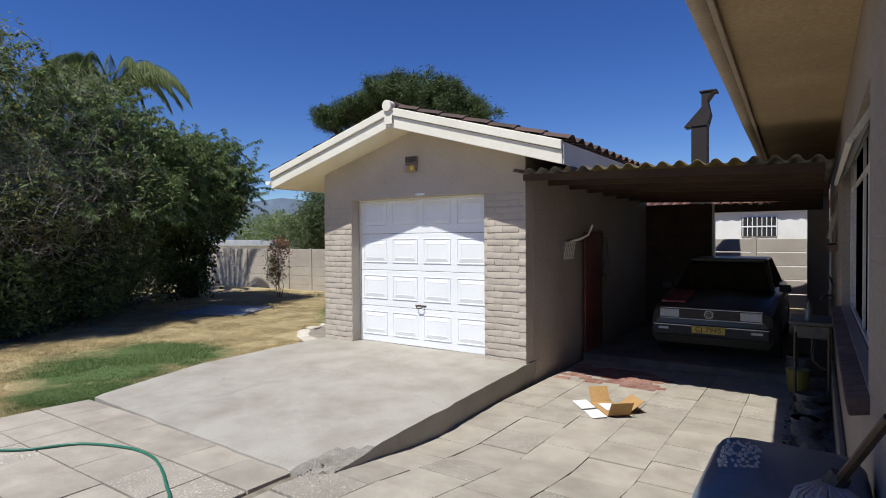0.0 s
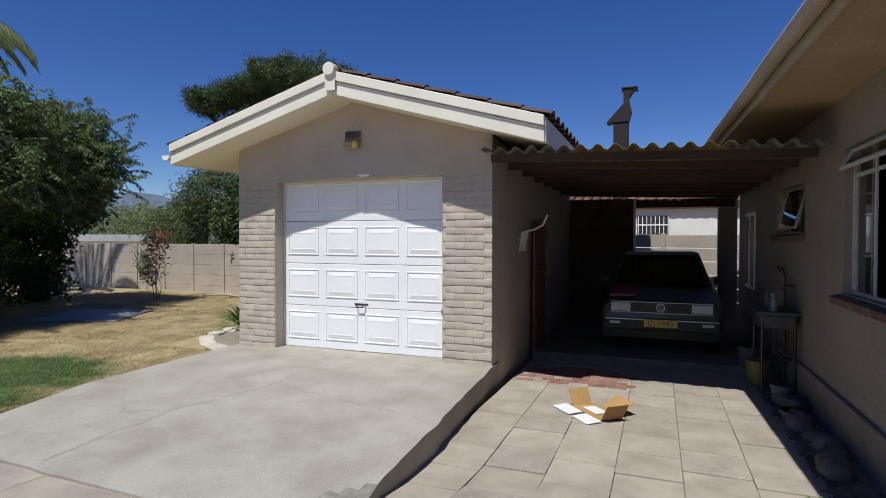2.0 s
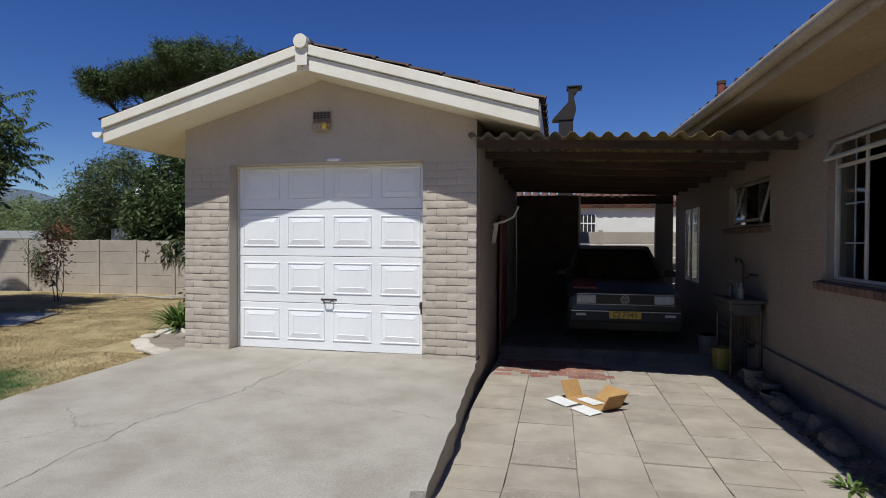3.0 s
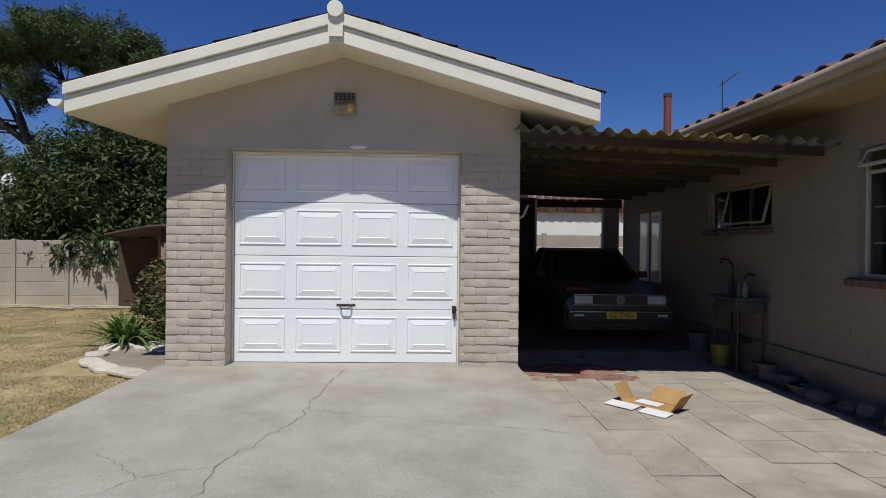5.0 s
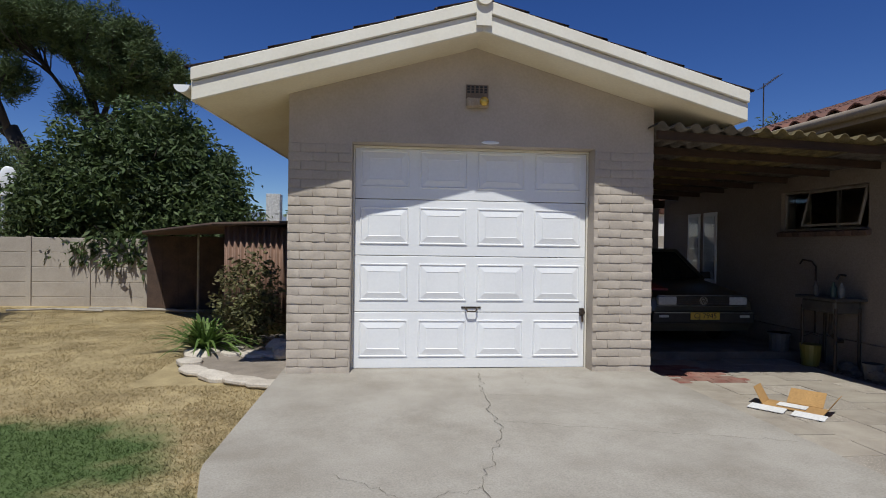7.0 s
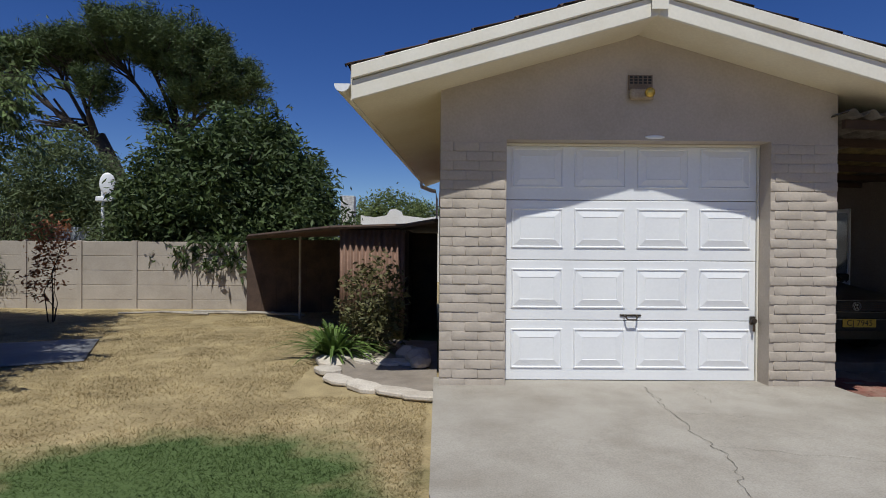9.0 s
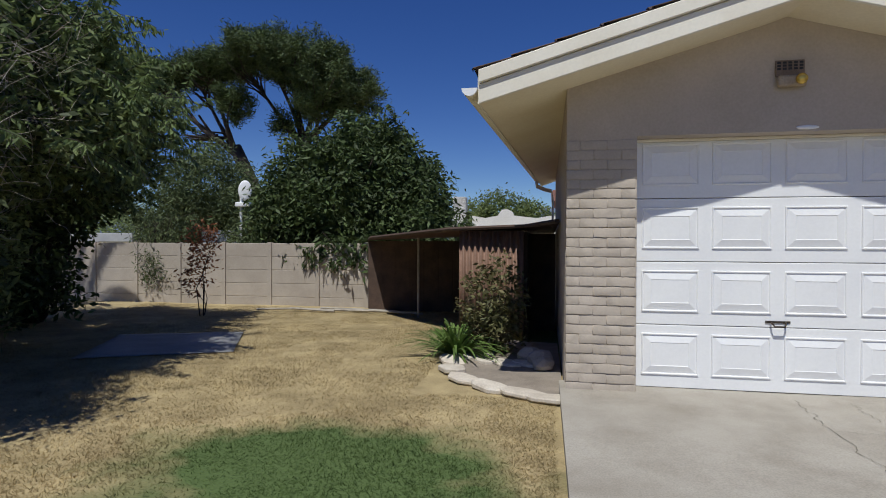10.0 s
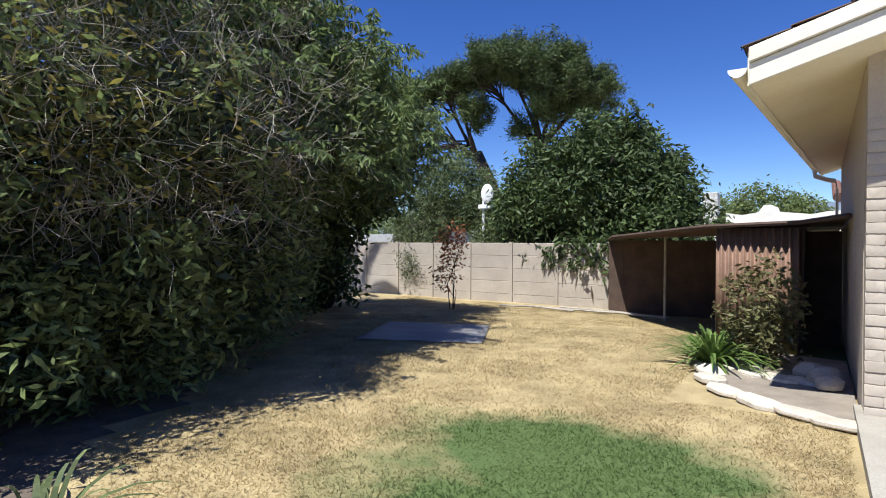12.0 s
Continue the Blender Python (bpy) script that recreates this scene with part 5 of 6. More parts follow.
# ---- lawn ----
def under_tree(x, y):
    """Bare ground under the overgrown tree."""
    edge = -9.45 - 0.93 * (y - 2.0) + 0.5 * noise.noise((y * 1.1, x * 0.4, 6)) + 0.22 * noise.noise((y * 4, x * 4, 2))
    return x < edge and y < 9.5


def bare_soil():
    bm = bmesh.new()
    g = {}
    d = 0.12
    for i in range(70):
        for j in range(82):
            x, y = -17.5 + i * d, -0.3 + j * d
            if under_tree(x, y):
                g[i, j] = bm.verts.new((x, y, lawn_z(x, y) + 0.008))
    for i, j in list(g):
        q = [g.get(k) for k in ((i, j), (i + 1, j), (i + 1, j + 1), (i, j + 1))]
        if all(q):
            bm.faces.new(q)
    # dusty earth, its colour taken darker for the shadow under the tree
    tagged(part("bare_soil", bm, material("tree_shaded_soil", (0.16, 0.125, 0.095), (0.09, 0.07, 0.055), 1.0, 5, 80, 0.5, depth=0.02), None, "", True), "bare dusty soil under the overgrown tree, darkened with its shade", "soil", "", "structure")


bare_soil()


def in_lawn(x, y):
    if y > 12.7 or (x > -6.5 and y > 4.3) or (x > -7.8 and y > 6.3):
        return False
    if under_tree(x, y):
        return False
    if y < 2.85:
        return x < -6.0
    return x < -6.06 - 0.42 * smoothstep(2.7, 4.6, y)


def grass():
    rng = np.random.default_rng(31)
    vs = []
    while len(vs) < 190000:
        u = rng.random()
        x, y = -6.0 - 9.5 * rng.random() ** 1.35, 1.6 + 11 * rng.random() ** 1.5
        if not in_lawn(x, y):
            continue
        if noise.noise((x * 1.3, y * 1.3, 4)) < -0.25 and u < 0.6:
            continue
        h = (0.008 + 0.016 * rng.random()) * (1.0 + 0.5 * noise.noise((x * 0.9, y * 0.9, 9)))
        a = rng.random() * 6.283
        dx, dy = math.cos(a) * 0.0035, math.sin(a) * 0.0035
        lx, ly = rng.normal() * 0.022, rng.normal() * 0.022
        z = lawn_z(x, y) - 0.004
        vs.append(((x - dx, y - dy, z), (x + dx, y + dy, z), (x + lx + dx * 0.3, y + ly + dy * 0.3, z + h), (x + lx - dx * 0.3, y + ly - dy * 0.3, z + h)))
    quads("grass", np.array(vs), BLADES, None, "short dry grass blades with green patches", "grass", "stuff")


grass()

# ---- stone-edged bed ----
def flower_bed():
    bm = bmesh.new()
    pts = [(-7.70, 8.6), (-7.68, 7.5), (-7.42, 6.78), (-7.02, 6.4), (-6.5, 6.3), (-6.42, 6.5), (-6.42, 9.0), (-7.0, 9.1)]
    prism(bm, pts, "z", -0.3, -0.125)
    tagged(part("flower_bed", bm, material("dry_bed_soil", (0.30, 0.255, 0.21), (0.22, 0.185, 0.15), 1.0, 4, 90, 0.5, depth=0.02)), "bare grey soil bed beside the garage", "flower bed", "", "structure")
    rng = random.Random(5)
    edge = [(-7.62, 7.62), (-7.54, 7.20), (-7.36, 6.82), (-7.08, 6.54), (-6.78, 6.38), (-6.52, 6.24), (-7.5, 7.85), (-7.25, 7.72), (-7.0, 7.60), (-6.75, 7.55), (-7.3, 8.0)]
    for i, (x, y) in enumerate(edge):
        bm = bmesh.new()
        n = 7
        outline = [(math.cos(k * 6.283 / n) * rng.uniform(0.21, 0.28), math.sin(k * 6.283 / n) * rng.uniform(0.10, 0.15)) for k in range(n)]
        prism(bm, outline, "z", -0.03, rng.uniform(0.015, 0.03))
        bmesh.ops.bevel(bm, geom=list(bm.edges), offset=0.012, segments=1, affect="EDGES")
        m = Matrix.Translation((x, y, -0.125)) @ Euler((rng.uniform(-0.06, 0.06), rng.uniform(-0.06, 0.06), [2.1, 2.2, 2.4, 2.6, 2.9, 3.0][i] if i < 6 else rng.uniform(0, 3))).to_matrix().to_4x4()
        bmesh.ops.transform(bm, matrix=m, verts=bm.verts)
        tagged(part("edging_stone", bm, STONE), "pale flat stone edging the soil bed", "stone", "bed edging stones")
    for i, (x, y, s) in enumerate(((-6.62, 7.6, 0.16), (-6.6, 7.35, 0.12), (-6.75, 7.85, 0.15))):
        bm = bmesh.new()
        bmesh.ops.create_icosphere(bm, subdivisions=2, radius=s)
        for v in bm.verts:
            v.co *= 1 + 0.25 * noise.noise(v.co * 9 + Vector((i, 0, 0)))
            v.co.z = max(v.co.z * 0.7, -0.05)
        bmesh.ops.translate(bm, vec=(x, y, -0.07), verts=bm.verts)
        tagged(part("rubble_stone", bm, FENCE), "rough rubble stone in the garage's shade", "stone", "rubble stones")


flower_bed()

# ---- loose things on the lawn ----
def tarp():
    bm = bmesh.new()
    n = 16
    c = [Vector((-11.15, 9.2, 0)), Vector((-10.45, 7.75, 0)), Vector((-12.0, 6.9, 0)), Vector((-12.8, 8.6, 0))]
    g = [[None] * (n + 1) for _ in range(n + 1)]
    for i in range(n + 1):
        for j in range(n + 1):
            p = c[0].lerp(c[1], i / n).lerp(c[3].lerp(c[2], i / n), j / n)
            g[i][j] = bm.verts.new((p.x, p.y, lawn_z(p.x, p.y) + 0.016 + 0.010 * noise.noise((p.x * 3, p.y * 3, 1))))
    for i in range(n):
        for j in range(n):
            bm.faces.new((g[i][j], g[i + 1][j], g[i + 1][j + 1], g[i][j + 1]))
    ob = part("ground_sheet", bm, material("grey_plastic_sheet", (0.28, 0.28, 0.29), (0.20, 0.20, 0.21), 0.6, 2, 50, 0.2), None, "grey plastic sheet spread on the lawn", True)
    ob.modifiers.new("thick", "SOLIDIFY").thickness = 0.006
    tagged(ob, "", "sheet")


tarp()


def tyre():
    bm = bmesh.new()
    prof = [(0.17, -0.07), (0.27, -0.085), (0.30, -0.05), (0.30, 0.05), (0.27, 0.085), (0.17, 0.07), (0.2, 0.0)]
    rings = [[bm.verts.new((r * math.cos(a), z, r * math.sin(a))) for r, z in prof] for a in (6.2832 * k / 24 for k in range(24))]
    for a, b in zip(rings, rings[1:] + rings[:1]):
        for k in range(len(prof)):
            bm.faces.new((a[k], a[(k + 1) % 7], b[(k + 1) % 7], b[k]))
    bmesh.ops.transform(bm, matrix=pose(-19.3, 12.3, 0.10, -12, 0, 35), verts=bm.verts)
    bmesh.ops.recalc_face_normals(bm, faces=bm.faces)
    tagged(part("old_tyre", bm, BLACK, None, "", True), "old black tyre leaning against the fence", "tyre")


tyre()


def dry_poles():
    rng = random.Random(8)
    for i in range(4):
        x, y = -12.4 + i * 0.6, 12.0 + rng.uniform(-0.3, 0.3)
        bm = one(tube, [(x, y, -0.13), (x + 0.8, y - 0.1 + rng.uniform(-0.2, 0.2), -0.11), (x + 1.7, y - rng.uniform(0, 0.4), -0.13)], 0.022, 6)
        tagged(part("fallen_branch", bm, TWIG), "bleached fallen branch lying by the fence", "branch", "fallen branches")


dry_poles()

# ---- things on the paving ----
CARD = material("brown_cardboard", (0.42, 0.25, 0.095), (0.36, 0.21, 0.08), 0.9, 5, 60, 0.1)
CARD_WHITE = material("white_card", (0.74, 0.73, 0.72), (0.66, 0.65, 0.64), 0.7, 5, 60, 0.05)


def cardboard_box():
    b = thing("flattened_carton", (-1.7, 6.0, yard_z(6.0)), "opened brown and white cardboard carton lying flat", "carton")
    z = yard_z(6.0) + 0.012
    base = pose(-1.68, 5.86, z, 0, 0, -50)
    def flap(name, w, d, m, mat, label=""):
        part(name, one(box, -w / 2, 0, 0, w / 2, d, 0.005, 0, base @ m), mat, b, label)
    flap("bottom", 0.50, 0.26, pose(0, 0, 0), CARD)
    flap("white_flap", 0.30, 0.16, pose(-0.18, -0.012, 0.004, 3) @ pose(0, 0, 0, 0, 0, 180), CARD_WHITE, "white printed flap")
    flap("white_flap", 0.26, 0.16, pose(0.16, -0.012, 0.004, 3) @ pose(0, 0, 0, 0, 0, 180), CARD_WHITE, "white printed flap")
    flap("white_panel", 0.24, 0.14, pose(-0.02, 0.06, 0.010), CARD_WHITE, "white printed panel")
    flap("flap", 0.22, 0.17, pose(-0.252, 0.13, 0.004, 0, 0, 90) @ pose(0, 0, 0, 62), CARD)
    flap("flap", 0.24, 0.18, pose(0.252, 0.13, 0.004, 0, 0, -90) @ pose(0, 0, 0, 58), CARD)
    flap("flap", 0.30, 0.20, pose(0.05, 0.262, 0.004, 34), CARD)


cardboard_box()


def hose():
    pts = [(-5.9, 1.15), (-5.35, 1.42), (-4.91, 1.68), (-4.66, 2.0), (-4.24, 2.17), (-3.9, 2.18), (-3.62, 2.10), (-3.3, 1.96), (-3.08, 1.84), (-2.85, 1.5), (-2.8, 1.0), (-3.0, 0.3), (-3.4, -0.4)]
    fine = []
    for i in range(len(pts) - 1):
        p0, p1, p2, p3 = [Vector(pts[max(0, min(len(pts) - 1, i + k))]) for k in (-1, 0, 1, 2)]
        for s in range(6):
            t = s / 6
            q = 0.5 * ((2 * p1) + (p2 - p0) * t + (2 * p0 - 5 * p1 + 4 * p2 - p3) * t * t + (3 * p1 - p0 - 3 * p2 + p3) * t ** 3)
            fine.append((q.x, q.y, yard_z(q.y) + 0.012 if q.x > -6.0 else lawn_z(q.x, q.y) + 0.03))
    tagged(part("garden_hose", one(tube, fine, 0.011, 8), material("green_hose", (0.03, 0.16, 0.10), (0.02, 0.11, 0.07), 0.4, 6, 60, 0), None, "", True), "green garden hose curving over the paving", "hose")


hose()


def wheelie_bin():
    """A dark blue-grey moulded bin with rounded corners, a ribbed front and a mop lying over its top."""
    z = yard_z(2.3)
    cx, cy = 0.205, 2.18
    t = thing("plastic_bin", (cx, cy, z), "dark blue-grey moulded plastic bin beside the house wall", "bin")
    blue = material("blue_grey_plastic", (0.075, 0.105, 0.14), (0.095, 0.125, 0.16), 0.35, 6, 60, 0.05)
    def ring(bm, hx, hy, zz, r=0.08):
        vs = []
        for sx, sy, a0 in ((1, 1, 0), (-1, 1, 90), (-1, -1, 180), (1, -1, 270)):
            for k in range(6):
                a = radians(a0 + k * 18)
                vs.append(bm.verts.new((cx + sx * (hx - r) + r * math.cos(a), cy + sy * (hy - r) + r * math.sin(a), zz)))
        return vs
    def loft(rings, mat, name, label=""):
        bm = bmesh.new()
        rs = [ring(bm, *q) for q in rings]
        for a, b in zip(rs, rs[1:]):
            for k in range(24):
                bm.faces.new((a[k], a[(k + 1) % 24], b[(k + 1) % 24], b[k]))
        bm.faces.new(rs[-1]), bm.faces.new(rs[0])
        bmesh.ops.recalc_face_normals(bm, faces=bm.faces)
        ob = part(name, bm, mat, t, label, True)
        ob.data.set_sharp_from_angle(angle=radians(50))
    loft([(0.19, 0.25, z), (0.235, 0.32, z + 0.710), (0.255, 0.345, z + 0.715), (0.255, 0.345, z + 0.760)], blue, "body")
    loft([(0.25, 0.34, z + 0.762), (0.245, 0.335, z + 0.800), (0.22, 0.31, z + 0.835), (0.17, 0.26, z + 0.850)], blue, "lid", "scuffed rounded lid")
    for dx in (-0.13, 0.0, 0.13):
        part("rib", one(box, cx + dx - 0.025, cy - 0.33, z + 0.380, cx + dx + 0.025, cy - 0.29, z + 0.690, 0.01), blue, t)
    part("handle_bar", one(rod, (cx - 0.2, cy + 0.37, z + 0.750), (cx + 0.2, cy + 0.37, z + 0.750), 0.016), blue, t)
    bm = bmesh.new()
    rng = random.Random(2)
    for k in range(90):
        x, y = cx - 0.19 + 0.11 * rng.random(), cy - 0.08 + 0.28 * rng.random()
        rod(bm, (x, y, z + 0.820), (x + rng.uniform(-.015, .015), y + rng.uniform(-.015, .015), z + 0.855), 0.010, 0.006, 5)
    tagged(part("bristle_mat", bm, STONE), "worn white bristle mat on the bin lid", "mat")
    top = z + 0.885
    mx, my = 0.33, 1.96
    m = thing("string_mop", (mx, my, top), "grey string mop hung over the plastic bin", "mop")
    bm = bmesh.new()
    for k in range(120):
        a, r = rng.random() * 6.283, 0.05 + 0.10 * rng.random()
        c, s = math.cos(a), math.sin(a)
        drop = 0.30 + 0.25 * rng.random()
        tube(bm, [(mx + c * 0.02, my + s * 0.02, top + 0.03), (mx + c * r * 0.6, my - 0.06 + s * r * 0.5, top + 0.01), (mx + c * r, my - 0.17 + s * r * 0.25, top - 0.10), (mx + c * r * 1.15 + rng.uniform(-.02, .02), my - 0.19 + s * r * 0.25, top - drop)], 0.005, 4, 0.7)
    part("yarn", bm, material("grey_mop_cotton", (0.46, 0.44, 0.43), (0.34, 0.325, 0.32), 0.95, 12), m, "", True)["kind"] = "stuff"
    part("head", one(rod, (mx, my, top), (mx + 0.03, my, top + 0.06), 0.03), BLACK, m)
    part("handle", one(rod, (mx + 0.02, my, top + 0.03), (0.455, my - 0.2, top + 0.30), 0.014), IRON, m)


wheelie_bin()


def basin():
    b = thing("outdoor_basin", (0.25, 7.7, -0.34), "stained outdoor wash basin on a pipe stand against the wall", "basin")
    bm = bmesh.new()
    box(bm, 0.02, 7.35, 0.54, 0.45, 8.05, 0.58, 0.012)
    box(bm, 0.06, 7.42, 0.38, 0.42, 7.98, 0.545, 0.03)
    part("bowl", bm, material("stained_enamel", (0.10, 0.09, 0.075), (0.06, 0.055, 0.05), 0.5, 8), b)
    for x, y in ((0.08, 7.42), (0.08, 7.98), (0.40, 7.42), (0.40, 7.98)):
        part("leg", one(rod, (x, y, -0.36), (x, y, 0.45), 0.018), IRON, b)
    part("waste_pipe", one(tube, [(0.25, 7.7, 0.4), (0.25, 7.7, 0.1), (0.35, 7.7, 0.0), (0.44, 7.7, 0.0)], 0.025), IRON, b)
    tap = one(tube, [(0.45, 7.7, 0.85), (0.36, 7.7, 0.86), (0.32, 7.7, 0.80)], 0.014)
    part("tap", tap, IRON, b)
    part("supply_pipe", one(tube, [(0.44, 8.2, -0.1), (0.44, 8.2, 0.95), (0.42, 8.25, 1.02), (0.40, 8.4, 1.04), (0.44, 8.5, 0.98)], 0.012), IRON, b)
    k = thing("bucket", (0.15, 7.75, -0.34), "yellow plastic bucket under the basin", "bucket")
    part("body", one(rod, (0.1, 7.85, -0.34), (0.1, 7.85, -0.06), 0.10, 0.13, 16), material("yellow_plastic", (0.24, 0.20, 0.03), (0.19, 0.155, 0.03), 0.45, 5), k)
    part("handle", one(tube, [(-0.03, 7.85, -0.08), (-0.02, 7.85, 0.04), (0.1, 7.85, 0.08), (0.22, 7.85, 0.04), (0.23, 7.85, -0.08)], 0.005, 6), IRON, k)
    for i, (x, y, r, hh) in enumerate(((0.2, 7.0, 0.10, 0.2), (0.28, 6.72, 0.09, 0.13), (0.1, 8.45, 0.14, 0.34), (0.2, 6.4, 0.12, 0.1))):
        bm = bmesh.new()
        rod(bm, (x, y, -0.34), (x, y, -0.34 + hh), r * 0.8, r, 14)
        rod(bm, (x, y, -0.34 + hh - 0.03), (x, y, -0.34 + hh), r * 1.08, r * 1.08, 14)
        tagged(part("plant_pot", bm, material("dull_pot", (0.14, 0.13, 0.12), (0.09, 0.085, 0.08), 0.85, 9)), "dusty grey plant pot standing against the house", "plant pot", "pots by the wall")


basin()


def bottles():
    for i, (y, c) in enumerate(((7.48, (0.2, 0.2, 0.19)), (7.6, (0.10, 0.14, 0.10)), (7.9, (0.12, 0.10, 0.09)))):
        bm = bmesh.new()
        rod(bm, (0.2, y, 0.578), (0.2, y, 0.70), 0.035, 0.035, 12)
        rod(bm, (0.2, y, 0.70), (0.2, y, 0.74), 0.033, 0.014, 12)
        rod(bm, (0.2, y, 0.74), (0.2, y, 0.77), 0.015, 0.015, 10)
        tagged(part("bottle", bm, material("bottle_plastic", c, c, 0.3, 8)), "small bottle standing on the wash basin", "bottle", "bottles on the basin")


bottles()


def side_wall_clutter():
    """Things hung and leant along the garage's shaded side."""
    red = material("dull_red_paint", (0.20, 0.055, 0.04), (0.13, 0.04, 0.03), 0.7, 5)
    p = thing("red_door_panel", (-2.72, 9.0, -0.34), "dull red wooden panel leaning on the garage wall", "panel")
    part("board", one(box, -2.74, 8.35, -0.34, -2.70, 9.15, 1.62, 0.01), red, p)
    for z in (0.1, 0.9):
        part("cross_rail", one(box, -2.699, 8.4, z, -2.68, 9.1, z + 0.1, 0.004), red, p)
    q = thing("hanging_cloths", (-2.70, 9.3, 1.0), "grey cloths hanging from a nail", "cloth")
    for y, z0, z1 in ((9.22, 0.95, 1.65), (9.42, 0.80, 1.55)):
        bm = bmesh.new()
        n = 10
        a = [bm.verts.new((-2.70 + 0.02 * math.sin(i * 1.7), y + 0.016 * i, z0 + 0.02 * math.sin(i))) for i in range(n)]
        b = [bm.verts.new((-2.75 + 0.008 * math.sin(i * 1.7), y + 0.05 + 0.006 * i, z1)) for i in range(n)]
        for i in range(n - 1):
            bm.faces.new((a[i], a[i + 1], b[i + 1], b[i]))
        ob = part("cloth", bm, material("grey_rag", (0.30, 0.29, 0.27), (0.22, 0.21, 0.2), 0.95, 7), q, "", True)
        ob.modifiers.new("thick", "SOLIDIFY").thickness = 0.006
    k = thing("wall_bracket", (-2.76, 8.0, 1.3), "mesh basket with a bent pipe fixed to the garage wall", "bracket")
    part("pipe", one(tube, [(-2.78, 7.9, 1.48), (-2.62, 7.9, 1.52), (-2.50, 7.9, 1.58), (-2.44, 7.9, 1.72)], 0.016), CREAM, k)
    for i in range(6):
        part("mesh_wire", one(rod, (-2.76, 7.6 + i * 0.07, 1.22), (-2.72, 7.6 + i * 0.07, 1.48), 0.008, sides=5), CREAM, k)
    for i in range(4):
        part("mesh_wire", one(rod, (-2.75, 7.58, 1.24 + i * 0.075), (-2.75, 7.97, 1.24 + i * 0.075), 0.008, sides=5), CREAM, k)


side_wall_clutter()


# ---- cracks, floor pieces ----
def cracks():
    """Hairline cracks in the drive: thin dark grooves that lie along wandering lines."""
    dark = material("crack_dirt", (0.20, 0.175, 0.145), (0.13, 0.115, 0.09), 1.0, 20)
    rng = random.Random(11)
    runs = [((-4.55, 6.38), (-4.62, 5.58), 0.007), ((-4.62, 5.58), (-4.66, 4.66), 0.007), ((-4.66, 4.66), (-4.92, 3.86), 0.006), ((-4.92, 3.86), (-4.84, 2.75), 0.006), ((-4.62, 4.9), (-3.52, 4.6), 0.004), ((-3.52, 4.6), (-2.75, 4.4), 0.004),
            ((-4.15, 6.35), (-4.2, 5.85), 0.004), ((-4.92, 3.86), (-5.28, 3.7), 0.004), ((-5.28, 3.7), (-5.7, 4.05), 0.004), ((-5.28, 3.7), (-5.6, 3.1), 0.004), ((-4.0, 5.5), (-4.6, 5.6), 0.003)]
    for a, b, w in runs:
        bm = bmesh.new()
        n = 26
        a, b = Vector(a), Vector(b)
        side = Vector((-(b - a).y, (b - a).x)).normalized()
        left, right = [], []
        for i in range(n + 1):
            p = a.lerp(b, i / n) + side * (0.06 * noise.noise((i * 0.35, a.x * 9, a.y)) + 0.02 * noise.noise((i * 1.3, a.x, 3))) * (1 - abs(2 * i / n - 1) ** 4)
            ww = w * (0.35 + 0.65 * rng.random()) * 0.5
            z = slab_z(p.y) + 0.0045 + 0.004 * noise.noise((p.x, p.y, 0))
            left.append(bm.verts.new((p.x - side.x * ww, p.y - side.y * ww, z)))
            right.append(bm.verts.new((p.x + side.x * ww, p.y + side.y * ww, z)))
        for i in range(n):
            bm.faces.new((left[i], left[i + 1], right[i + 1], right[i]))
        part("crack", bm, dark, drive_slab)


cracks()


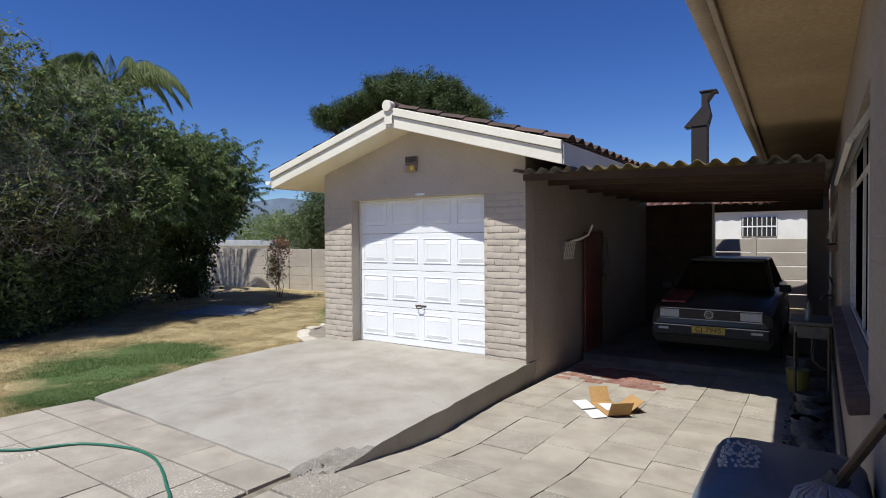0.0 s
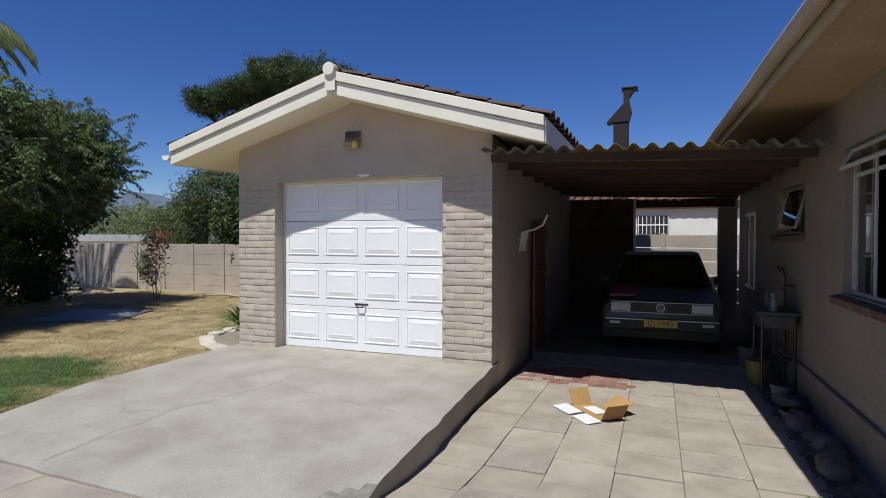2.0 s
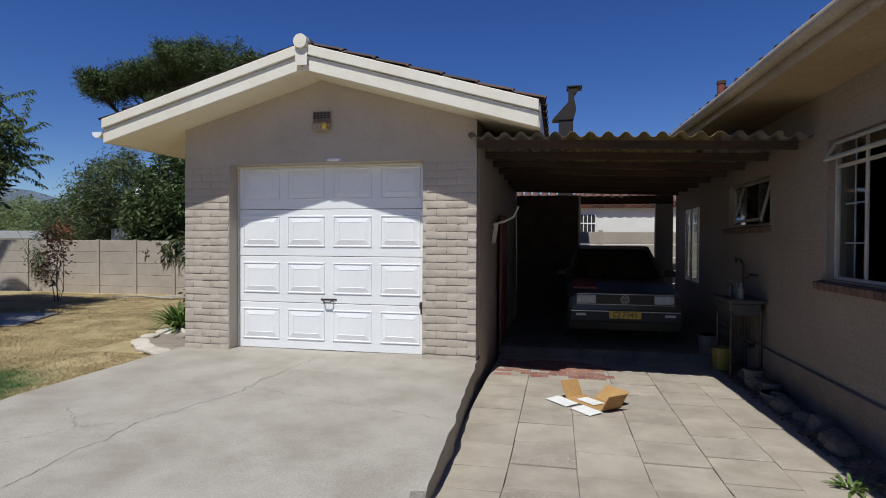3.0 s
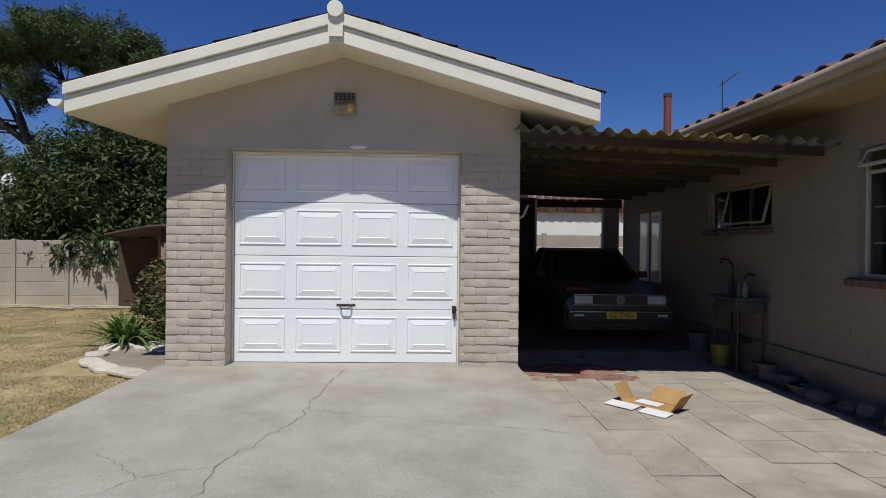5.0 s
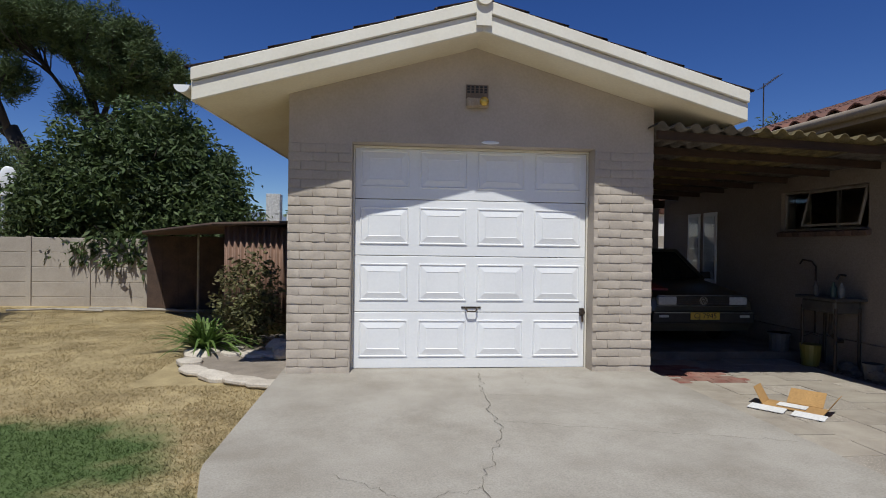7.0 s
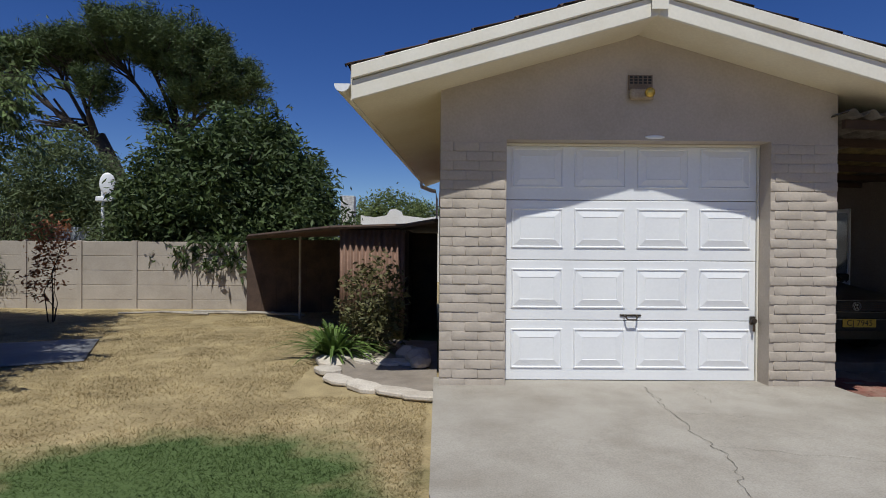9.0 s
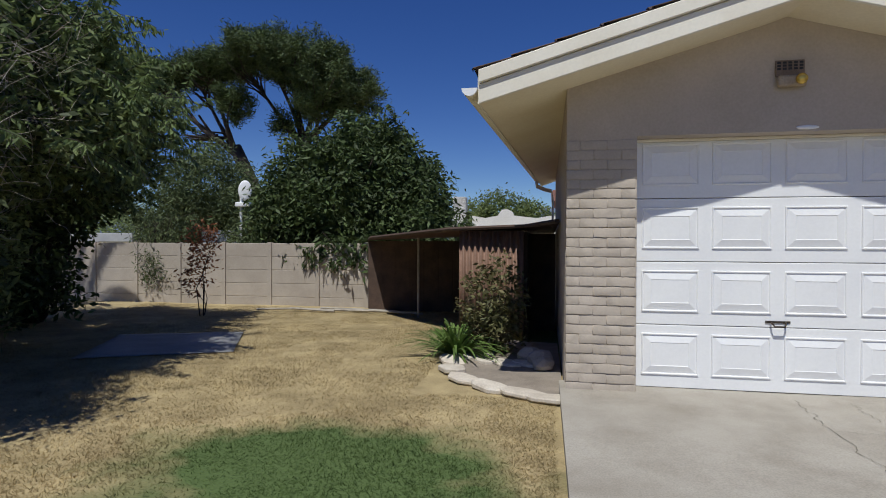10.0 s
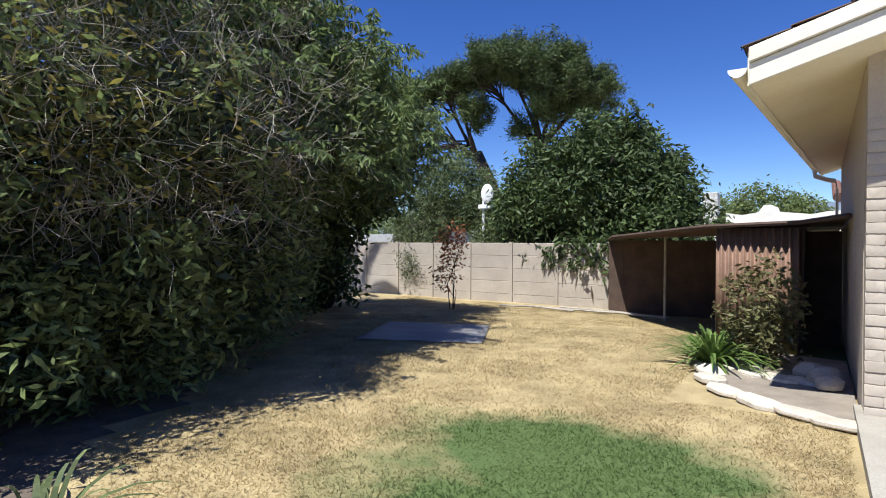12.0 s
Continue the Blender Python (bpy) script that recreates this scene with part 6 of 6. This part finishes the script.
def rubble():
    """The crumbled corner of the drive and the litter of leaves along the house."""
    rng = random.Random(4)
    bm = bmesh.new()
    for k in range(60):
        y = 2.60 + 0.7 * rng.random() ** 1.5
        x = -2.62 - 0.06 * (y - 2.6) + rng.uniform(-0.14, 0.10) * (1 - 0.5 * (y - 2.6))
        r = rng.uniform(0.003, 0.010)
        bmesh.ops.create_icosphere(bm, subdivisions=1, radius=r, matrix=Matrix.Translation((x, y, (slab_z(y) - 0.03 if x < -2.57 else yard_z(y)) + r * 0.3)) @ Euler((rng.random() * 3, rng.random() * 3, 0)).to_matrix().to_4x4())
    tagged(part("broken_concrete_bits", bm, CONCRETE_ROUGH), "crumbs of broken concrete at the drive's corner", "rubble", "", "stuff")
    vs = []
    r2 = np.random.default_rng(6)
    for k in range(1500):
        x, y = 0.03 + 0.38 * r2.random(), 2.2 + 5.6 * r2.random()
        z = yard_z(y) + 0.006 + 0.02 * r2.random()
        a, s = r2.random() * 6.28, 0.012 + 0.018 * r2.random()
        d, e = np.array([math.cos(a), math.sin(a), 0.3 * r2.normal()]) * s, np.array([-math.sin(a), math.cos(a), 0.3 * r2.normal()]) * s * 0.5
        c = np.array([x, y, z])
        vs.append([c - d, c - e, c + d, c + e])
    quads("leaf_litter", np.array(vs), material("dead_leaf", (0.16, 0.12, 0.085), (0.09, 0.07, 0.055), 0.95, 5, 50, 0, random_amount=0.5, island=True), None, "dry leaves and bark along the house wall", "leaf litter", "stuff")
    bm = bmesh.new()
    ys = [1.0 + 0.25 * i for i in range(30)]
    rows = [[bm.verts.new((x, y, yard_z(y) + dz)) for x, dz in ((-0.02, -0.01), (0.2, 0.002), (0.425, 0.01))] for y in ys]
    for a, b in zip(rows, rows[1:]):
        for k in range(2):
            bm.faces.new((a[k], a[k + 1], b[k + 1], b[k]))
    tagged(part("soil_strip", bm, SOIL), "dark soil strip along the house wall", "soil", "", "structure")
    bm = bmesh.new()
    box(bm, -2.74, 8.33, -0.5, 0.42, 16, -0.25, 0.02)
    tagged(part("carport_floor", bm, SOIL), "dark oil-stained carport floor", "floor", "", "structure")


rubble()


def wall_stones():
    """Rough stones dumped along the foot of the house wall."""
    rng = random.Random(17)
    stone = material("dusty_dark_stone", (0.17, 0.145, 0.115), (0.10, 0.085, 0.07), 0.95, 7, 70, 0.6)
    for i in range(13):
        y, size = 5.0 + 0.2 * i + rng.uniform(-0.06, 0.06), rng.uniform(0.06, 0.13)
        x = 0.41 - size - rng.uniform(0.0, 0.12)
        bm = bmesh.new()
        bmesh.ops.create_icosphere(bm, subdivisions=2, radius=size)
        for v in bm.verts:
            v.co *= 1 + 0.35 * noise.noise(v.co * 8 + Vector((i * 3, 0, 0)))
            v.co.z = max(v.co.z * 0.75, -size * 0.4)
        bmesh.ops.translate(bm, vec=(x, y, yard_z(y) + size * 0.38), verts=bm.verts)
        tagged(part("rubble_stone", bm, stone), "dusty dark stone lying against the house wall", "stone", "stones by the house")


wall_stones()


def pavers():
    rng = random.Random(21)
    pitch = 0.466
    kinds = []
    for k in range(3):
        bm = bmesh.new()
        h = pitch / 2 - 0.0025
        box(bm, -h - 0.001 * (k - 1), -h + 0.004, -0.035, h + 0.001, h - 0.003 - 0.001 * k, 0.0, 0.004)
        me = bpy.data.meshes.new("paving_slab")
        bm.to_mesh(me)
        bm.free()
        kinds.append(me)
    plain, rough = [], []
    for me in kinds:
        me.materials.append(PAVER)
        m2 = me.copy()
        m2.materials.clear()
        m2.materials.append(PEBBLE)
        plain.append(me), rough.append(m2)
    def lay(x, y, odds):
        slope = (yard_z(y + 0.1) - yard_z(y - 0.1)) / 0.2
        ob = new("paving_slab", rng.choice(rough if rng.random() < odds else plain))
        ob.parent = yard
        ob.location = (x, y, yard_z(y) + rng.uniform(-0.004, 0.003))
        ob.rotation_euler = (math.atan(slope) + rng.uniform(-0.008, 0.008), rng.uniform(-0.008, 0.008), rng.uniform(-0.006, 0.006))
    for c in range(6):
        x = -0.145 - c * pitch
        off = [0.0, 0.12, -0.09, 0.02, 0.16, 0.05][c]
        y = 8.1 + off
        while y > -2.8:
            lay(x, y, 0.3)
            y -= pitch
    for r in range(12):
        y = 2.46 - r * pitch
        for c in range(7):
            x = -2.975 - c * pitch - 0.066
            if y < 2.5:
                lay(x, y, 0.3)
    # worn red floor bricks at the carport's edge
    me = bpy.data.meshes.new("floor_brick")
    bm = one(box, -0.105, -0.05, -0.03, 0.105, 0.05, 0.0, 0.005)
    bm.to_mesh(me)
    bm.free()
    me.materials.append(RED_BRICK)
    for i in range(6):
        for j in range(9):
            if i + j * 0.3 < 7 and rng.random() < 0.85:
                ob = new("floor_brick", me)
                ob.parent = yard
                y = 7.02 + j * 0.105
                ob.location = (-2.56 + i * 0.22 + (j % 2) * 0.1, y, yard_z(y) + 0.008)


pavers()


def garage_bricks():
    """Painted bricks on the garage front, laid in courses that stand just proud of the wall."""
    rng = random.Random(33)
    kinds = []
    for k in range(9):
        bm = bmesh.new()
        w, hh = 0.1175, 0.0428
        n = 7
        sag, tip = rng.uniform(-0.003, 0.003), rng.uniform(-0.002, 0.003)
        pts = [(-w + 2 * w * i / n, -hh + rng.uniform(0, 0.007) * rng.random() + sag * i / n, -1) for i in range(n + 1)]
        pts += [(w - 2 * w * i / n, hh - rng.uniform(0, 0.004), 1) for i in range(n + 1)]
        back = [bm.verts.new((x, 0.014, z)) for x, z, e in pts]
        edge = [bm.verts.new((x * 0.995, (0.001 if e > 0 else -0.0025) + rng.uniform(-0.0012, 0.0012), z * 0.99)) for x, z, e in pts]
        face = [bm.verts.new((x * 0.97, (-0.0005 if e > 0 else -0.0032 - tip * 0.4) + rng.uniform(-0.0015, 0.0015), z * 0.88)) for x, z, e in pts]
        m = len(pts)
        bm.faces.new(face)
        for p, q in ((back, edge), (edge, face)):
            for i in range(m):
                bm.faces.new((p[i], p[(i + 1) % m], q[(i + 1) % m], q[i]))
        bmesh.ops.recalc_face_normals(bm, faces=bm.faces)
        me = bpy.data.meshes.new("brick")
        bm.to_mesh(me)
        bm.free()
        me.materials.append(PAINT_BEIGE)
        me.shade_smooth()
        kinds.append(me)
    row = 0.0855
    for r in range(38):
        z = GF - 0.02 + (r + 0.5) * row
        x = GX0 + 0.117 - (0.117 if r % 2 else 0)
        while x < GX1:
            lo, hi = max(x - 0.115, GX0 + 0.003), min(x + 0.115, GX1 - 0.003)
            for a, b in (((lo, min(hi, DX0 - 0.003)), (max(lo, DX1 + 0.003), hi)) if z < DTOP + 0.03 else ((lo, hi),)):
                if b - a > 0.04 and z < DTOP - 0.02:
                    ob = new("brick", rng.choice(kinds))
                    ob.parent = garage_front
                    ob.location = ((a + b) / 2, GY0 + rng.uniform(-0.001, 0.004), z + rng.uniform(-0.003, 0.003))
                    ob.rotation_euler = (0, rng.uniform(-0.014, 0.014), rng.uniform(-0.01, 0.01))
                    ob.scale = ((b - a) / 0.2318, 1, 1)
            x += 0.234


garage_bricks()


def lintel_patch():
    """A blob of white filler on the lintel over the door."""
    bm = bmesh.new()
    bmesh.ops.create_uvsphere(bm, u_segments=16, v_segments=8, radius=1.0, matrix=Matrix.Translation((-4.46, GY0 + 0.002, DTOP + 0.03)) @ Matrix.Diagonal((0.09, 0.010, 0.018, 1)))
    part("filler_patch", bm, WHITE, garage_front, "smear of white filler", True)


lintel_patch()
